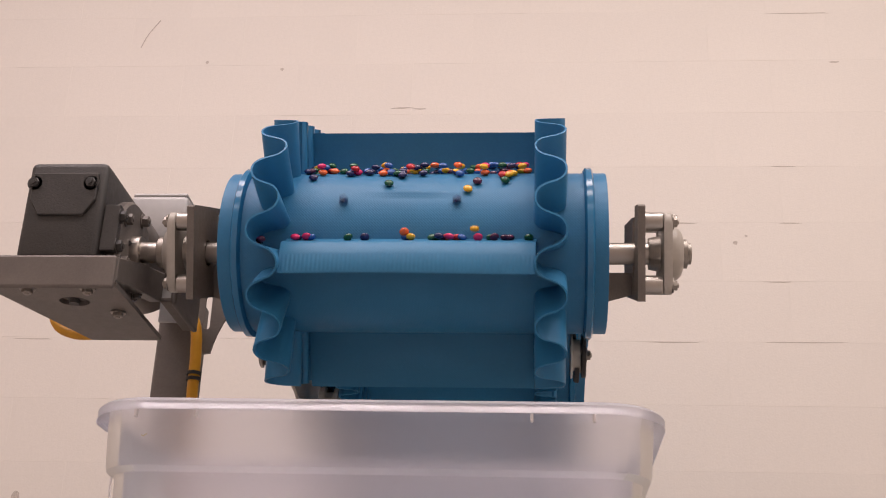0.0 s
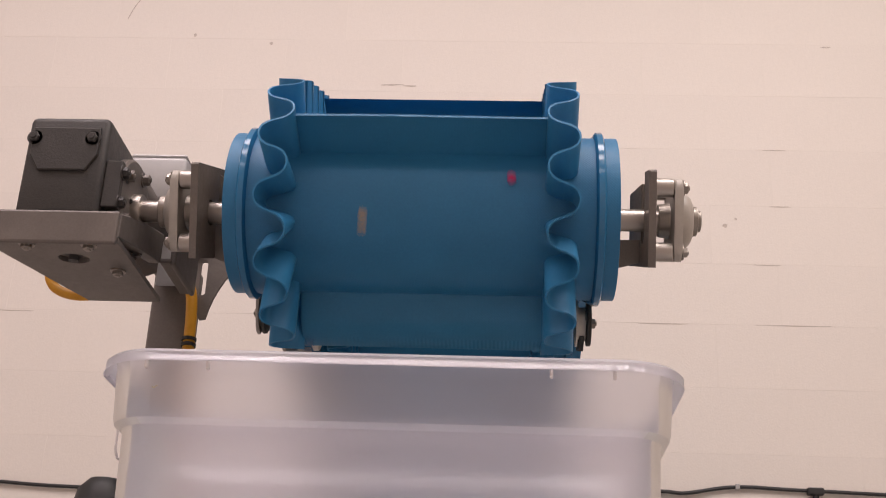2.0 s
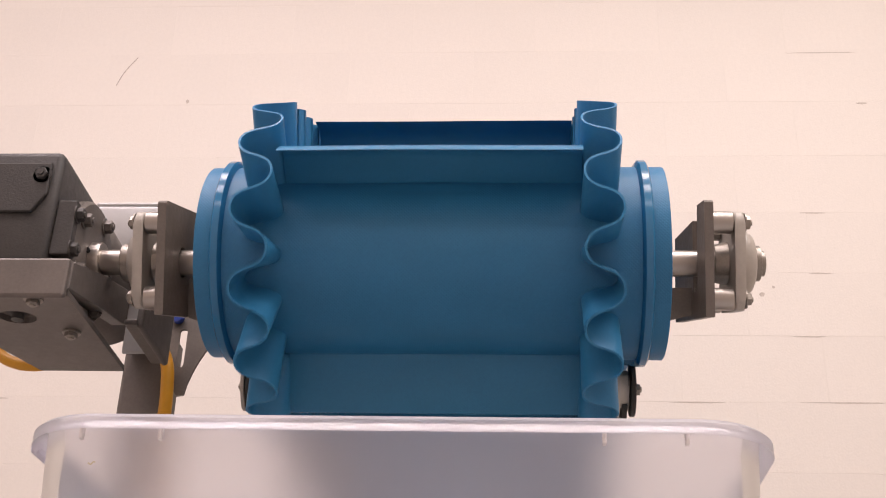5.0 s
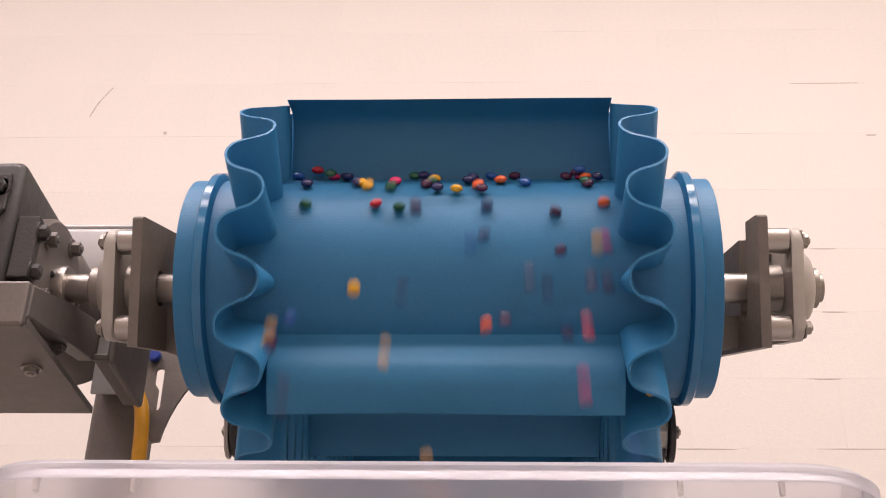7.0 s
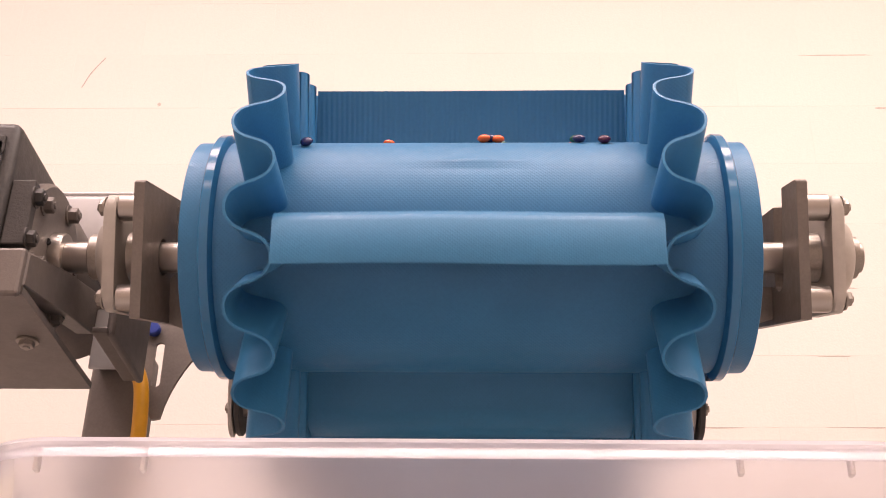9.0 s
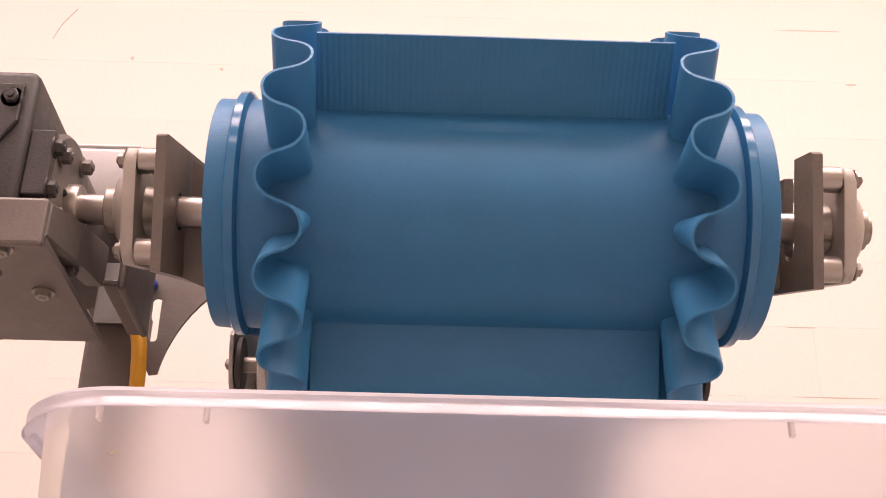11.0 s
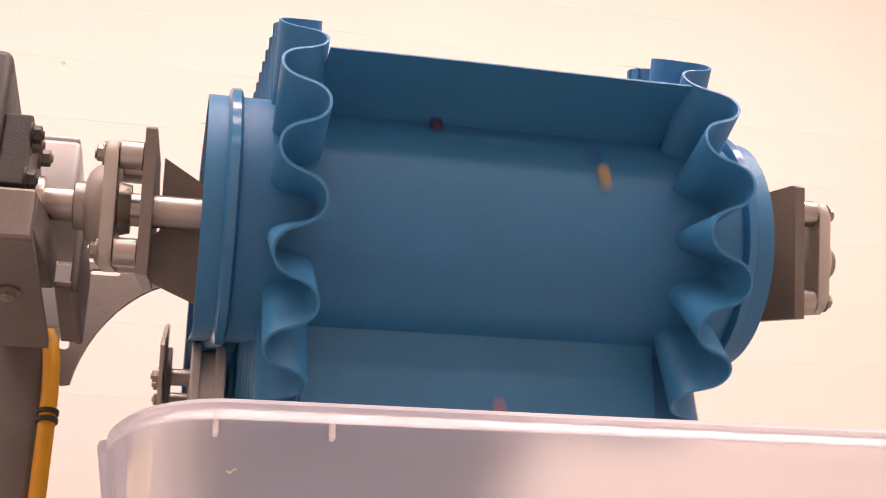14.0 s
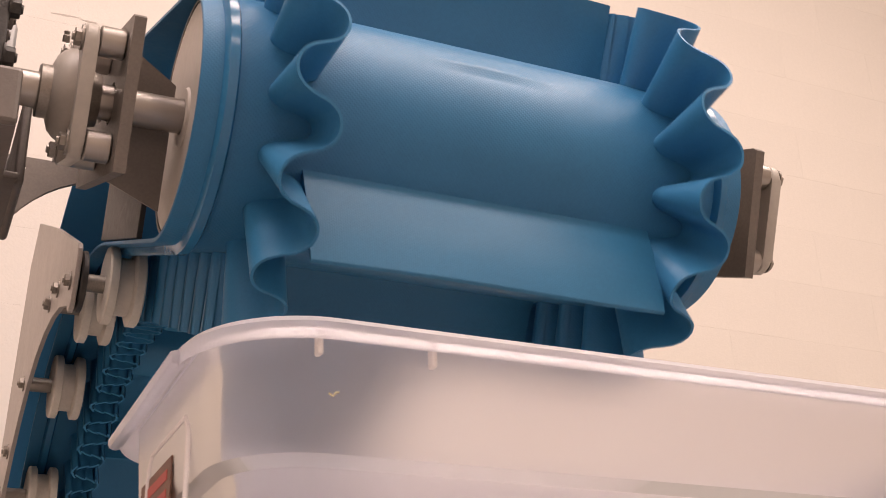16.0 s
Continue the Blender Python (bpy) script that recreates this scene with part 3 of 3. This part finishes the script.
# ---------------- drive, post and cables ----------------
def drive():
    root = group_root("gear_motor", "dark grey right-angle gear motor on a steel shelf", "motor", pose(0, 0, 0))
    bm = box((-0.868, 1.600, 1.772), (-0.742, 1.800, 1.938), 0.010, 3)
    part("gearbox", bm, M_DARK, root, smooth=True)
    bm = prism_x([(-0.052, -0.010), (-0.036, -0.036), (0.036, -0.036), (0.052, -0.010), (0.052, 0.036), (-0.052, 0.036)], 0, 0.007, 0.0015)
    part("front_cover", bm, M_DARK, root, "dark octagonal cover", pose(-0.806, 1.601, 1.880, 0, 0, -90))
    for x, z in ((-0.854, 1.898), (-0.764, 1.898)):
        part("bolt", hex_bolt(), M_DARK, root, m=pose(x, 1.596, z, 0, 0, -90))
    bm = lathe_x([(-0.745, 0.02), (-0.745, 0.078), (-0.738, 0.082), (-0.726, 0.082), (-0.722, 0.078), (-0.722, 0.02)], 48, None, (0, AY, AZ))
    part("output_flange", bm, M_GREY, root, smooth=True)
    for a in (20, 75, 150, 215, 290):
        part("bolt", hex_bolt(0.012, 0.009), M_GREY, root, m=pose(-0.722, AY + 0.066 * math.cos(radians(a)), AZ + 0.066 * math.sin(radians(a))))
    bm = box((-0.742, 1.608, 1.79), (-0.716, 1.622, 1.868), 0.002)
    part("lug", bm, M_DARK, root)
    for z in (1.80, 1.85):
        part("bolt", hex_bolt(0.01, 0.009), M_DARK, root, m=pose(-0.717, 1.615, z))
    part("shaft_collar", lathe_x([(-0.746, 0.017), (-0.746, 0.026), (-0.744, 0.027), (-0.722, 0.027), (-0.720, 0.026), (-0.720, 0.017)], 40, None, (0.012, AY, AZ)), M_SHAFT, root, "bright steel shaft collar", smooth=True)
    part("set_screw", rod_x(0, 0.004, 0.004, 0.0005, 10), M_BLACK, root, m=pose(-0.722, AY - 0.0262, AZ + 0.004, 0, 0, -90))
    bm = lathe_x([(0, 0), (0, 0.062), (0.008, 0.068), (0.20, 0.068), (0.215, 0.055), (0.215, 0)], 40)
    part("motor_body", bm, M_GREY, root, "grey finned motor body", pose(-0.800, 1.800, 1.900, 0, 0, 90), smooth=True)
    bm = box((-0.800, 1.868, 1.925), (-0.695, 2.03, 2.010), 0.008, 3)
    part("terminal_box", bm, M_PALEBOX, root, "light grey terminal box", smooth=True)
    part("terminal_lid", box((-0.797, 1.872, 2.0095), (-0.698, 2.026, 2.017), 0.003), M_PALEBOX, root)
    part("side_cap", rod_x(-0.878, -0.868, 0.020, 0.003, 24, (0, 1.70, 1.80)), M_GREY, root, smooth=True)
    return root


drive()


def shelf():
    root = group_root("motor_shelf", "grey folded steel shelf that carries the motor", "bracket", pose(0, 0, 0))
    part("front_lip", box((-0.905, 1.580, 1.718), (-0.700, 1.590, 1.771), 0.004, 2), M_GREY, root)
    out = [(1.591, -0.905), (1.591, -0.700), (1.835, -0.700), (1.835, -0.817)]
    hole = [(1.655 + 0.019 * math.cos(i * math.pi / 10), -0.785 + 0.024 * math.sin(i * math.pi / 10)) for i in range(20)]
    bm = plate_with_holes([(y, x) for y, x in out], [hole], 1.724, 1.732)
    bmesh.ops.transform(bm, matrix=Matrix(((0, 0, 1, 0), (0, 1, 0, 0), (1, 0, 0, 0), (0, 0, 0, 1))), verts=bm.verts[:])
    part("tray", bm, M_GREY, root)
    part("side_lip", prism_x([(1.591, 1.733), (1.591, 1.771), (1.700, 1.806), (1.812, 1.836), (1.812, 1.784), (1.700, 1.760)], -0.722, -0.700, 0.002), M_GREY, root)
    part("hub_cap", lathe_x([(0, 0), (0, 0.014), (0.01, 0.014), (0.012, 0.008), (0.02, 0.008), (0.02, 0)], 20), M_DARK, root, m=pose(-0.785, 1.655, 1.740, 0, 90, 0))
    for x, y in ((-0.838, 1.600), (-0.745, 1.600), (-0.73, 1.70)):
        part("bolt", hex_bolt(), M_BOLT, root, m=pose(x, y, 1.7235, 0, 90, 0))
    part("trough_floor", box((-0.699, 1.800, 1.780), (-0.680, 1.945, 1.788), 0.002), M_GREY, root, "grey folded channel beside the shelf")
    part("trough_side", box((-0.684, 1.805, 1.7785), (-0.674, 1.950, 1.872), 0.0045, 3), M_GREY, root)
    part("trough_back", box((-0.740, 1.925, 1.790), (-0.6845, 1.932, 1.872), 0.002), M_PALEBOX, root, "pale inner face of the channel")
    part("tie_bar", box((-0.80, 1.80, 1.880), (-0.745, 2.144, 1.905), 0.003), M_GREY, root, "grey steel bar to the post")
    return root


shelf()


def post():
    root = group_root("support_post", "grey square steel support post on the floor", "post", pose(0, 0, 0))
    part("tube", box((-0.811, 2.145, 0.012), (-0.735, 2.225, 1.925), 0.006, 3), M_GREY, root)
    part("foot_plate", box((-0.86, 2.10, 0.0), (-0.69, 2.27, 0.012), 0.002), M_GREY, root)
    out = [(-0.735, 1.985), (-0.575, 1.985), (-0.575, 1.962)]
    for i in range(12):
        a = radians(78 * i / 11)
        out.append((-0.575 - 0.128 * math.sin(a), 1.805 + 0.157 * (math.cos(a) - 0.208 * math.sin(a) / 0.978)))
    out += [(-0.712, 1.803), (-0.7345, 1.84)]
    slot = rounded(-0.7195, 1.853, -0.7065, 1.922, 0.0055, 4)
    flat = rounded(-0.690, 1.966, -0.650, 1.975, 0.004, 3)
    bm = plate_with_holes(out, [slot, flat], 2.137, 2.143)
    bmesh.ops.transform(bm, matrix=Matrix(((0, 1, 0, 0), (1, 0, 0, 0), (0, 0, 1, 0), (0, 0, 0, 1))), verts=bm.verts[:])
    part("gusset", bm, M_STEEL, root, "slotted curved steel gusset")
    part("plug", rod_x(0, 0.012, 0.010, 0.002, 16), M_BLUEPLUG, root, "blue plastic plug", pose(-0.724, 2.136, 1.940, 0, 0, -90))
    return root


post()


def cables():
    c = group_root("yellow_cable", "yellow power cable strapped beside the support post", "cable", pose(0, 0, 0))
    part("run", tube([(-0.762, 2.12, 1.905), (-0.745, 2.118, 1.885), (-0.728, 2.118, 1.85), (-0.722, 2.118, 1.80), (-0.721, 2.12, 1.74), (-0.722, 2.13, 1.6), (-0.722, 2.13, 1.0), (-0.722, 2.13, 0.02)], 0.0108), M_YELLOW, c, smooth=True)
    for z in (1.746, 1.757, 1.30):
        part("tie", lathe_x([(-0.003, 0.0102), (-0.003, 0.014), (0.003, 0.014), (0.003, 0.0102)], 20), M_BLACK, c, "black cable tie", pose(-0.721, 2.1195, z, 0, 90, 0))
    c = group_root("yellow_cable", "short yellow cable looping under the motor shelf", "cable", pose(0, 0, 0))
    part("run", tube([(-0.880, 1.85, 1.81), (-0.897, 1.85, 1.780), (-0.887, 1.85, 1.754), (-0.862, 1.85, 1.741), (-0.830, 1.85, 1.738), (-0.795, 1.86, 1.748)], 0.0085), M_YELLOW, c, smooth=True)


cables()


# ---------------- tub and what it stands on ----------------
TX, TY, RIM = -0.264, 1.446, 1.464
TW, TD = 0.331, 0.150


def ring(hx, hy, r, z, n=8):
    pts = []
    for cx, cy, a0 in ((hx - r, hy - r, 0), (-hx + r, hy - r, 90), (-hx + r, -hy + r, 180), (hx - r, -hy + r, 270)):
        pts += [(cx + r * math.cos(radians(a0 + 90 * i / n)), cy + r * math.sin(radians(a0 + 90 * i / n)), z) for i in range(n + 1)]
    return pts


def tub():
    root = group_root("plastic_tub", "frosted clear plastic storage tub, open on top, below the drum", "tub", pose(TX, TY, RIM - 0.365))
    H = 0.365
    prof = [(0.011, 0.350), (0.011, 0.361), (0.007, H), (0.001, H), (-0.002, 0.361), (-0.003, 0.340), (-0.006, 0.296), (-0.008, 0.289), (-0.017, 0.283), (-0.0185, 0.277), (-0.026, 0.02), (-0.040, 0.006), (-0.05, 0.0)]
    bm = bmesh.new()
    rings = [[bm.verts.new(p) for p in ring(TW + d, TD + d, 0.066 + d, z, 12)] for d, z in prof]
    inner = [[bm.verts.new(p) for p in ring(TW + d - 0.0022, TD + d - 0.0022, 0.064 + d, max(z, 0.0022) - (0.0 if z < 0.36 else 0.003), 12)] for d, z in reversed(prof[3:])]
    n = len(rings[0])
    for a, b in zip(rings, rings[1:]):
        for i in range(n):
            bm.faces.new((a[i], a[(i + 1) % n], b[(i + 1) % n], b[i]))
    for a, b in zip(inner, inner[1:]):
        for i in range(n):
            bm.faces.new((a[i], a[(i + 1) % n], b[(i + 1) % n], b[i]))
    bm.faces.new(rings[-1]), bm.faces.new(inner[0])
    for i in range(n):
        bm.faces.new((rings[0][i], rings[0][(i + 1) % n], inner[-1][(i + 1) % n], inner[-1][i]))
    for f in bm.faces:
        f.material_index = 1 if f.calc_center_median().z > 0.352 else 0
    part("shell", bm, M_TUB, root, smooth=True).data.materials.append(M_TUBRIM)
    for x in (-0.276, -0.205, 0.185, 0.256):
        part("rib", box((x - 0.0018, -TD - 0.0065, 0.3425), (x + 0.0018, -TD + 0.001, 0.3595), 0.0012), M_TUBRIB, root, "milky moulded rib")
    part("handle", box((-TW - 0.0165, -0.09, 0.350), (-TW - 0.006, 0.112, 0.3605), 0.004, 2), M_TUBRIM, root, smooth=True)
    s = part("label", box((-0.0008, -0.046, -0.022), (0, 0.046, 0.023)), M_STICKER, root, "dark brown paper label", pose(-TW + 0.0045, 0.029, 0.2925, 0, 0, 0))
    for i in range(3):
        part("print_bar", box((-0.0012, -0.036, -0.0035), (-0.0008, 0.025 - 0.012 * i, 0.0035)), M_RED, s, m=pose(0, 0, 0.013 - 0.013 * i))
    loop = rounded(-0.062, 0.262, 0.052, 0.330, 0.016, 4)
    part("grip_recess", tube([(-TW + 0.0035, y, z) for y, z in loop + loop[:1]], 0.0016, 6), M_TUBRIB, root, "moulded outline of the hand grip", smooth=True)
    y = -TD + 0.0025
    part("nick", tube([(-0.2680, y, 0.3225), (-0.2655, y, 0.3212), (-0.2638, y, 0.3232), (-0.2618, y, 0.3235)], 0.0006, 6), M_NICK, root, "small yellowish nick in the plastic")
    return root


tub()


def stand():
    root = group_root("work_table", "plain grey work table under the tub", "table", pose(TX, 1.62, 0))
    part("tabletop", box((-0.55, -0.42, 1.063), (0.55, 0.30, 1.093), 0.004), M_TABLE, root)
    for x in (-0.5, 0.5):
        for y in (-0.37, 0.25):
            part("leg", box((x - 0.02, y - 0.02, 0), (x + 0.02, y + 0.02, 1.063), 0.003), M_GREY, root)
    prof = [(0.0, 0.0), (0.0, 0.042), (0.25, 0.042), (0.282, 0.036), (0.297, 0.022), (0.300, 0.0)]
    bm = lathe_x(prof, 32)
    tagged(part("rubber_bumper", bm, M_BLACK, None, "", pose(-0.688, 1.66, 1.0935, 0, -90, 0), smooth=True), "black round-topped rubber bumper on the table beside the tub", "bumper")


stand()


# ---------------- wall details ----------------
def wall_cable():
    y = WALL_Y - 0.006
    c = group_root("wall_cable", "thin black cable tacked along the block wall", "cable", pose(0, 0, 0))
    part("run", tube([(-3.7, y, 1.72), (-2.4, y, 1.728), (-1.719, y, 1.736), (-1.593, y, 1.749), (-1.35, y, 1.740), (-0.6, y, 1.735), (0.0, y, 1.772), (0.299, y, 1.777), (0.38, y, 1.774), (0.524, y, 1.795), (0.739, y, 1.790), (1.4, y, 1.78), (3.7, y, 1.77)], 0.0052, 8), M_BLACK, c, smooth=True)
    for x, z in ((-1.593, 1.749), (0.524, 1.795)):
        part("clip", box((x - 0.006, y - 0.008, z - 0.008), (x + 0.006, WALL_Y + 0.002, z + 0.008), 0.002), M_PALEBOX, c, "pale cable clip")
    part("drop", tube([(0.739, y, 1.788), (0.738, y, 1.72), (0.737, y, 1.2), (0.737, y, 0.3)], 0.009, 8), M_BLACK, c, smooth=True)
    part("splitter", box((0.715, y - 0.012, 1.778), (0.760, WALL_Y + 0.002, 1.798), 0.003), M_BLACK, c)


wall_cable()


def scuffs():
    rng = random.Random(9)
    # The long thin rows at course heights are added for faint bed joint lines.
    for x, z, w, h, turn in ((-1.181, 3.260, 0.008, 0.010, 0), (-0.923, 3.231, 0.008, 0.007, 0), (-0.515, 3.079, 0.045, 0.004, 2), (-0.455, 3.076, 0.03, 0.003, 0), (0.533, 2.599, 0.010, 0.008, 20), (0.566, 2.621, 0.006, 0.006, 0),
                             (-1.587, 1.789, 0.018, 0.020, 40), (0.79, 3.4295, 0.14, 0.0022, 0), (0.72, 2.2785, 0.14, 0.0024, 0), (0.36, 2.665, 0.08, 0.0022, -1), (0.33, 2.2765, 0.09, 0.002, 0), (0.70, 2.665, 0.05, 0.002, 0), (0.66, 2.47, 0.06, 0.0018, 0),
                             (-1.62, 2.272, 0.08, 0.002, 0), (0.886, 3.240, 0.02, 0.004, 0), (0.70, 2.860, 0.05, 0.002, 0)):
        n = 9
        bm = bmesh.new()
        vs = [bm.verts.new((w * math.cos(2 * math.pi * i / n) * rng.uniform(0.5, 1), 0, h * math.sin(2 * math.pi * i / n) * rng.uniform(0.5, 1))) for i in range(n)]
        bm.faces.new(vs)
        r = bmesh.ops.extrude_face_region(bm, geom=bm.faces[:])
        bmesh.ops.translate(bm, vec=(0, 0.004, 0), verts=[g for g in r["geom"] if isinstance(g, bmesh.types.BMVert)])
        part("scuff", bm, M_SCUFF, BACK, "small grey scuff or joint line on the paint", pose(x, WALL_Y + 0.0021, z, 0, -turn, 0))
    part("scuff", tube([(-1.363, WALL_Y + 0.0026, 3.431), (-1.398, WALL_Y + 0.0026, 3.375), (-1.418, WALL_Y + 0.0026, 3.322)], 0.0016, 6), M_SCUFF, BACK, "thin curved scratch in the paint")


scuffs()


# ---------------- candies ----------------
G = 9.81
TO_WORLD = HEAD


def candy_mesh(mat):
    bm = bmesh.new()
    bmesh.ops.create_uvsphere(bm, u_segments=16, v_segments=10, radius=0.0072)
    bmesh.ops.scale(bm, vec=(1, 1, 0.62), verts=bm.verts[:])
    me = bpy.data.meshes.new("candy")
    bm.to_mesh(me)
    bm.free()
    me.shade_smooth()
    me.materials.append(mat)
    return me


NAMES = ("yellow", "orange", "red", "pink", "blue", "navy blue", "green", "plum")
CANDY_MESH = [candy_mesh(m) for m in CANDY]
# pocket after each cleat: cleat number, first and last moment of letting go, how many
POCKETS = ((1, -1.0, -0.2, 34, 1.0), (1, -0.2, 1.15, 124, 0.9), (1, 1.15, 1.8, 7, 1.0), (2, 2.1, 3.1, 32, 1.0), (2, 3.1, 4.2, 14, 0.8), (3, 5.6, 6.3, 20, 0.8), (3, 6.2, 6.98, 119, 0.95), (3, 7.05, 7.7, 4, 1.0), (4, 8.6, 10.4, 14, 0.7), (5, 12.3, 13.2, 6, 0.9), (5, 13.2, 14.0, 8, 1.0))


def cleat_angle(k, t):
    return radians(118) + OMEGA * (t - CLEATS[k][1])


def fall(rng, k, t_go, x, stack=0.0):
    """Rows of a candy that rides up, lets go over the top of the drum, slides, may rest on the cleat ahead, and drops into the tub."""
    rows = []
    lift = rng.uniform(0.0042, 0.0052)
    go = radians(rng.uniform(25, 41))
    s_go = R * (go - radians(SLOPE))
    spin = [rng.uniform(-12, 12) for _ in range(3)]
    wait = rng.uniform(0.0, 0.85)
    for t in sorted({0.0, *[0.4 * i for i in range(41)], max(t_go - wait, 0.0), max(t_go - 0.03, 0.0)}):
        if t < t_go - 0.02:
            s = min(s_go - V * (t_go - wait - t), s_go - 0.0015 * (t_go - t))
            y, z, n = belt_at(s)
            rows.append((t, TO_WORLD @ belt_pose(s, x - AX, lift + stack) @ pose(0, 0, 0, *spin)))
    # slide and fall, in steps
    dt, t = 0.01, t_go
    a, va, on, rest = go, OMEGA, True, None
    r = R + lift + stack
    py, pz = AY - r * math.sin(a), AZ + r * math.cos(a)
    vy = vz = 0.0
    vx = rng.uniform(-0.10, 0.10)
    grip = rng.uniform(0.28, 0.48)
    leave = radians(rng.uniform(112, 132))
    turn = [rng.uniform(-500, 500), rng.uniform(-200, 200), rng.uniform(-200, 200)]
    rot = Vector(spin)
    last = -9
    while pz > RIM - 0.32 and t < t_go + 3.5:
        if t - last > 0.049 and t >= 0:
            rows.append((t, pose(x, py, pz, rot[0] + (math.degrees(a) if on else 0.0), rot[1], rot[2])))
            last = t
        if rest is not None:
            a = cleat_angle(k, t) - rest
            py, pz = AY - r * math.sin(a), AZ + r * math.cos(a)
            if cleat_angle(k, t) > leave:
                rest, on = None, False
                vy, vz = -0.16 - rng.uniform(0, 0.12), -0.10
                k = None
        elif on:
            r = max(r - 0.10 * dt, R + lift)
            va += (G * math.sin(a) * grip / r) * dt
            a += va * dt
            py, pz = AY - r * math.sin(a), AZ + r * math.cos(a)
            if va * va * r > G * math.cos(a) and a > radians(52):
                on = False
                vy, vz = -va * r * math.cos(a), -va * r * math.sin(a)
        else:
            vz -= G * dt
            py, pz = py + vy * dt, pz + vz * dt
            x += vx * dt
            if abs(x - AX) > 0.175 and pz > AZ - 0.12:
                vx = -vx * 0.4
                x = max(min(x, AX + 0.175), AX - 0.175)
            rot = rot + Vector(turn) * dt
        if k is not None and rest is None:
            rr = math.hypot(py - AY, pz - AZ)
            aa = math.atan2(-(py - AY), pz - AZ)
            gap = 0.010 / rr
            if rr < 0.208 and cleat_angle(k, t) < leave and aa > cleat_angle(k, t) - gap:
                rest, r, on, a = gap, max(rr, R + lift), False, aa
        t += dt
    pz = RIM - 0.35 + rng.uniform(0, 0.03)
    t = max(t, 0.0)
    end = pose(x, min(max(py, TY - 0.09), TY + 0.09), pz, *rot)
    rows = [q for q in rows if q[0] <= 16.0 and q[0] < t - 0.011]
    if t <= 16.0:
        rows.append((t, end))
        if t < 15.9:
            rows.append((16.0, end))
    if not rows:
        rows = [(0.0, end)]
    if rows[0][0] > 0.0:
        rows.insert(0, (0.0, rows[0][1]))
    if rows[-1][0] < 16.0:
        rows.append((16.0, rows[-1][1]))
    return rows


CANDIES = []


def candies():
    rng = random.Random(21)
    for k, t0, t1, n, bunch in POCKETS:
        for i in range(n):
            f = (i + rng.random()) / n
            t_go = t0 + (t1 - t0) * (f ** bunch)
            x = rng.uniform(-0.176, 0.176)
            if k == 2:
                x = rng.gauss(0.02, 0.10) if abs(x) > 0.15 else x
                x = max(-0.176, min(0.176, x))
            c = rng.choices(range(8), (4, 3, 2, 3, 4, 7, 4, 5))[0]
            ob = new("candy", CANDY_MESH[c])
            tagged(ob, f"small glossy {NAMES[c]} sugar-coated candy tumbling off the belt", "candy", "candies on the belt")
            stack = rng.choice((0.0, 0.0, 0.0, 0.006, 0.009)) if n > 60 else 0.0
            CANDIES.append((ob, fall(rng, k, t_go, AX + x, stack)))
    # a few caught in the folds of the sidewalls
    for t118, side, c in ((0.2, -1, 7), (2.75, 1, 5), (2.70, -1, 0), (2.68, 1, 2), (6.25, 1, 0), (5.9, -1, 7), (12.4, -1, 2), (12.6, 1, 0), (11.9, -1, 5), (12.0, 1, 7)):
        ob = new("candy", CANDY_MESH[c])
        tagged(ob, f"small glossy {NAMES[c]} sugar-coated candy caught in a sidewall fold", "candy", "candies on the belt")
        rows = []
        for i in range(41):
            t = 0.4 * i
            s = CREST + WAVE * round((S118 - V * t118 - CREST) / WAVE) + 0.006 + V * t
            rows.append((t, HEAD @ belt_pose(s, side * (SIDE + 0.009), 0.045) @ pose(0, 0, 0, 60, 20, 10)))
        CANDIES.append((ob, rows))


candies()
wall_blocks(BACK)


def motions():
    times = [0.4 * i for i in range(41)]
    for ob, s0, x in MOVING:
        walk(ob, [(t, belt_pose(s0 + V * t, x)) for t in times])
    for ob, rows in CANDIES:
        walk(ob, rows)


motions()
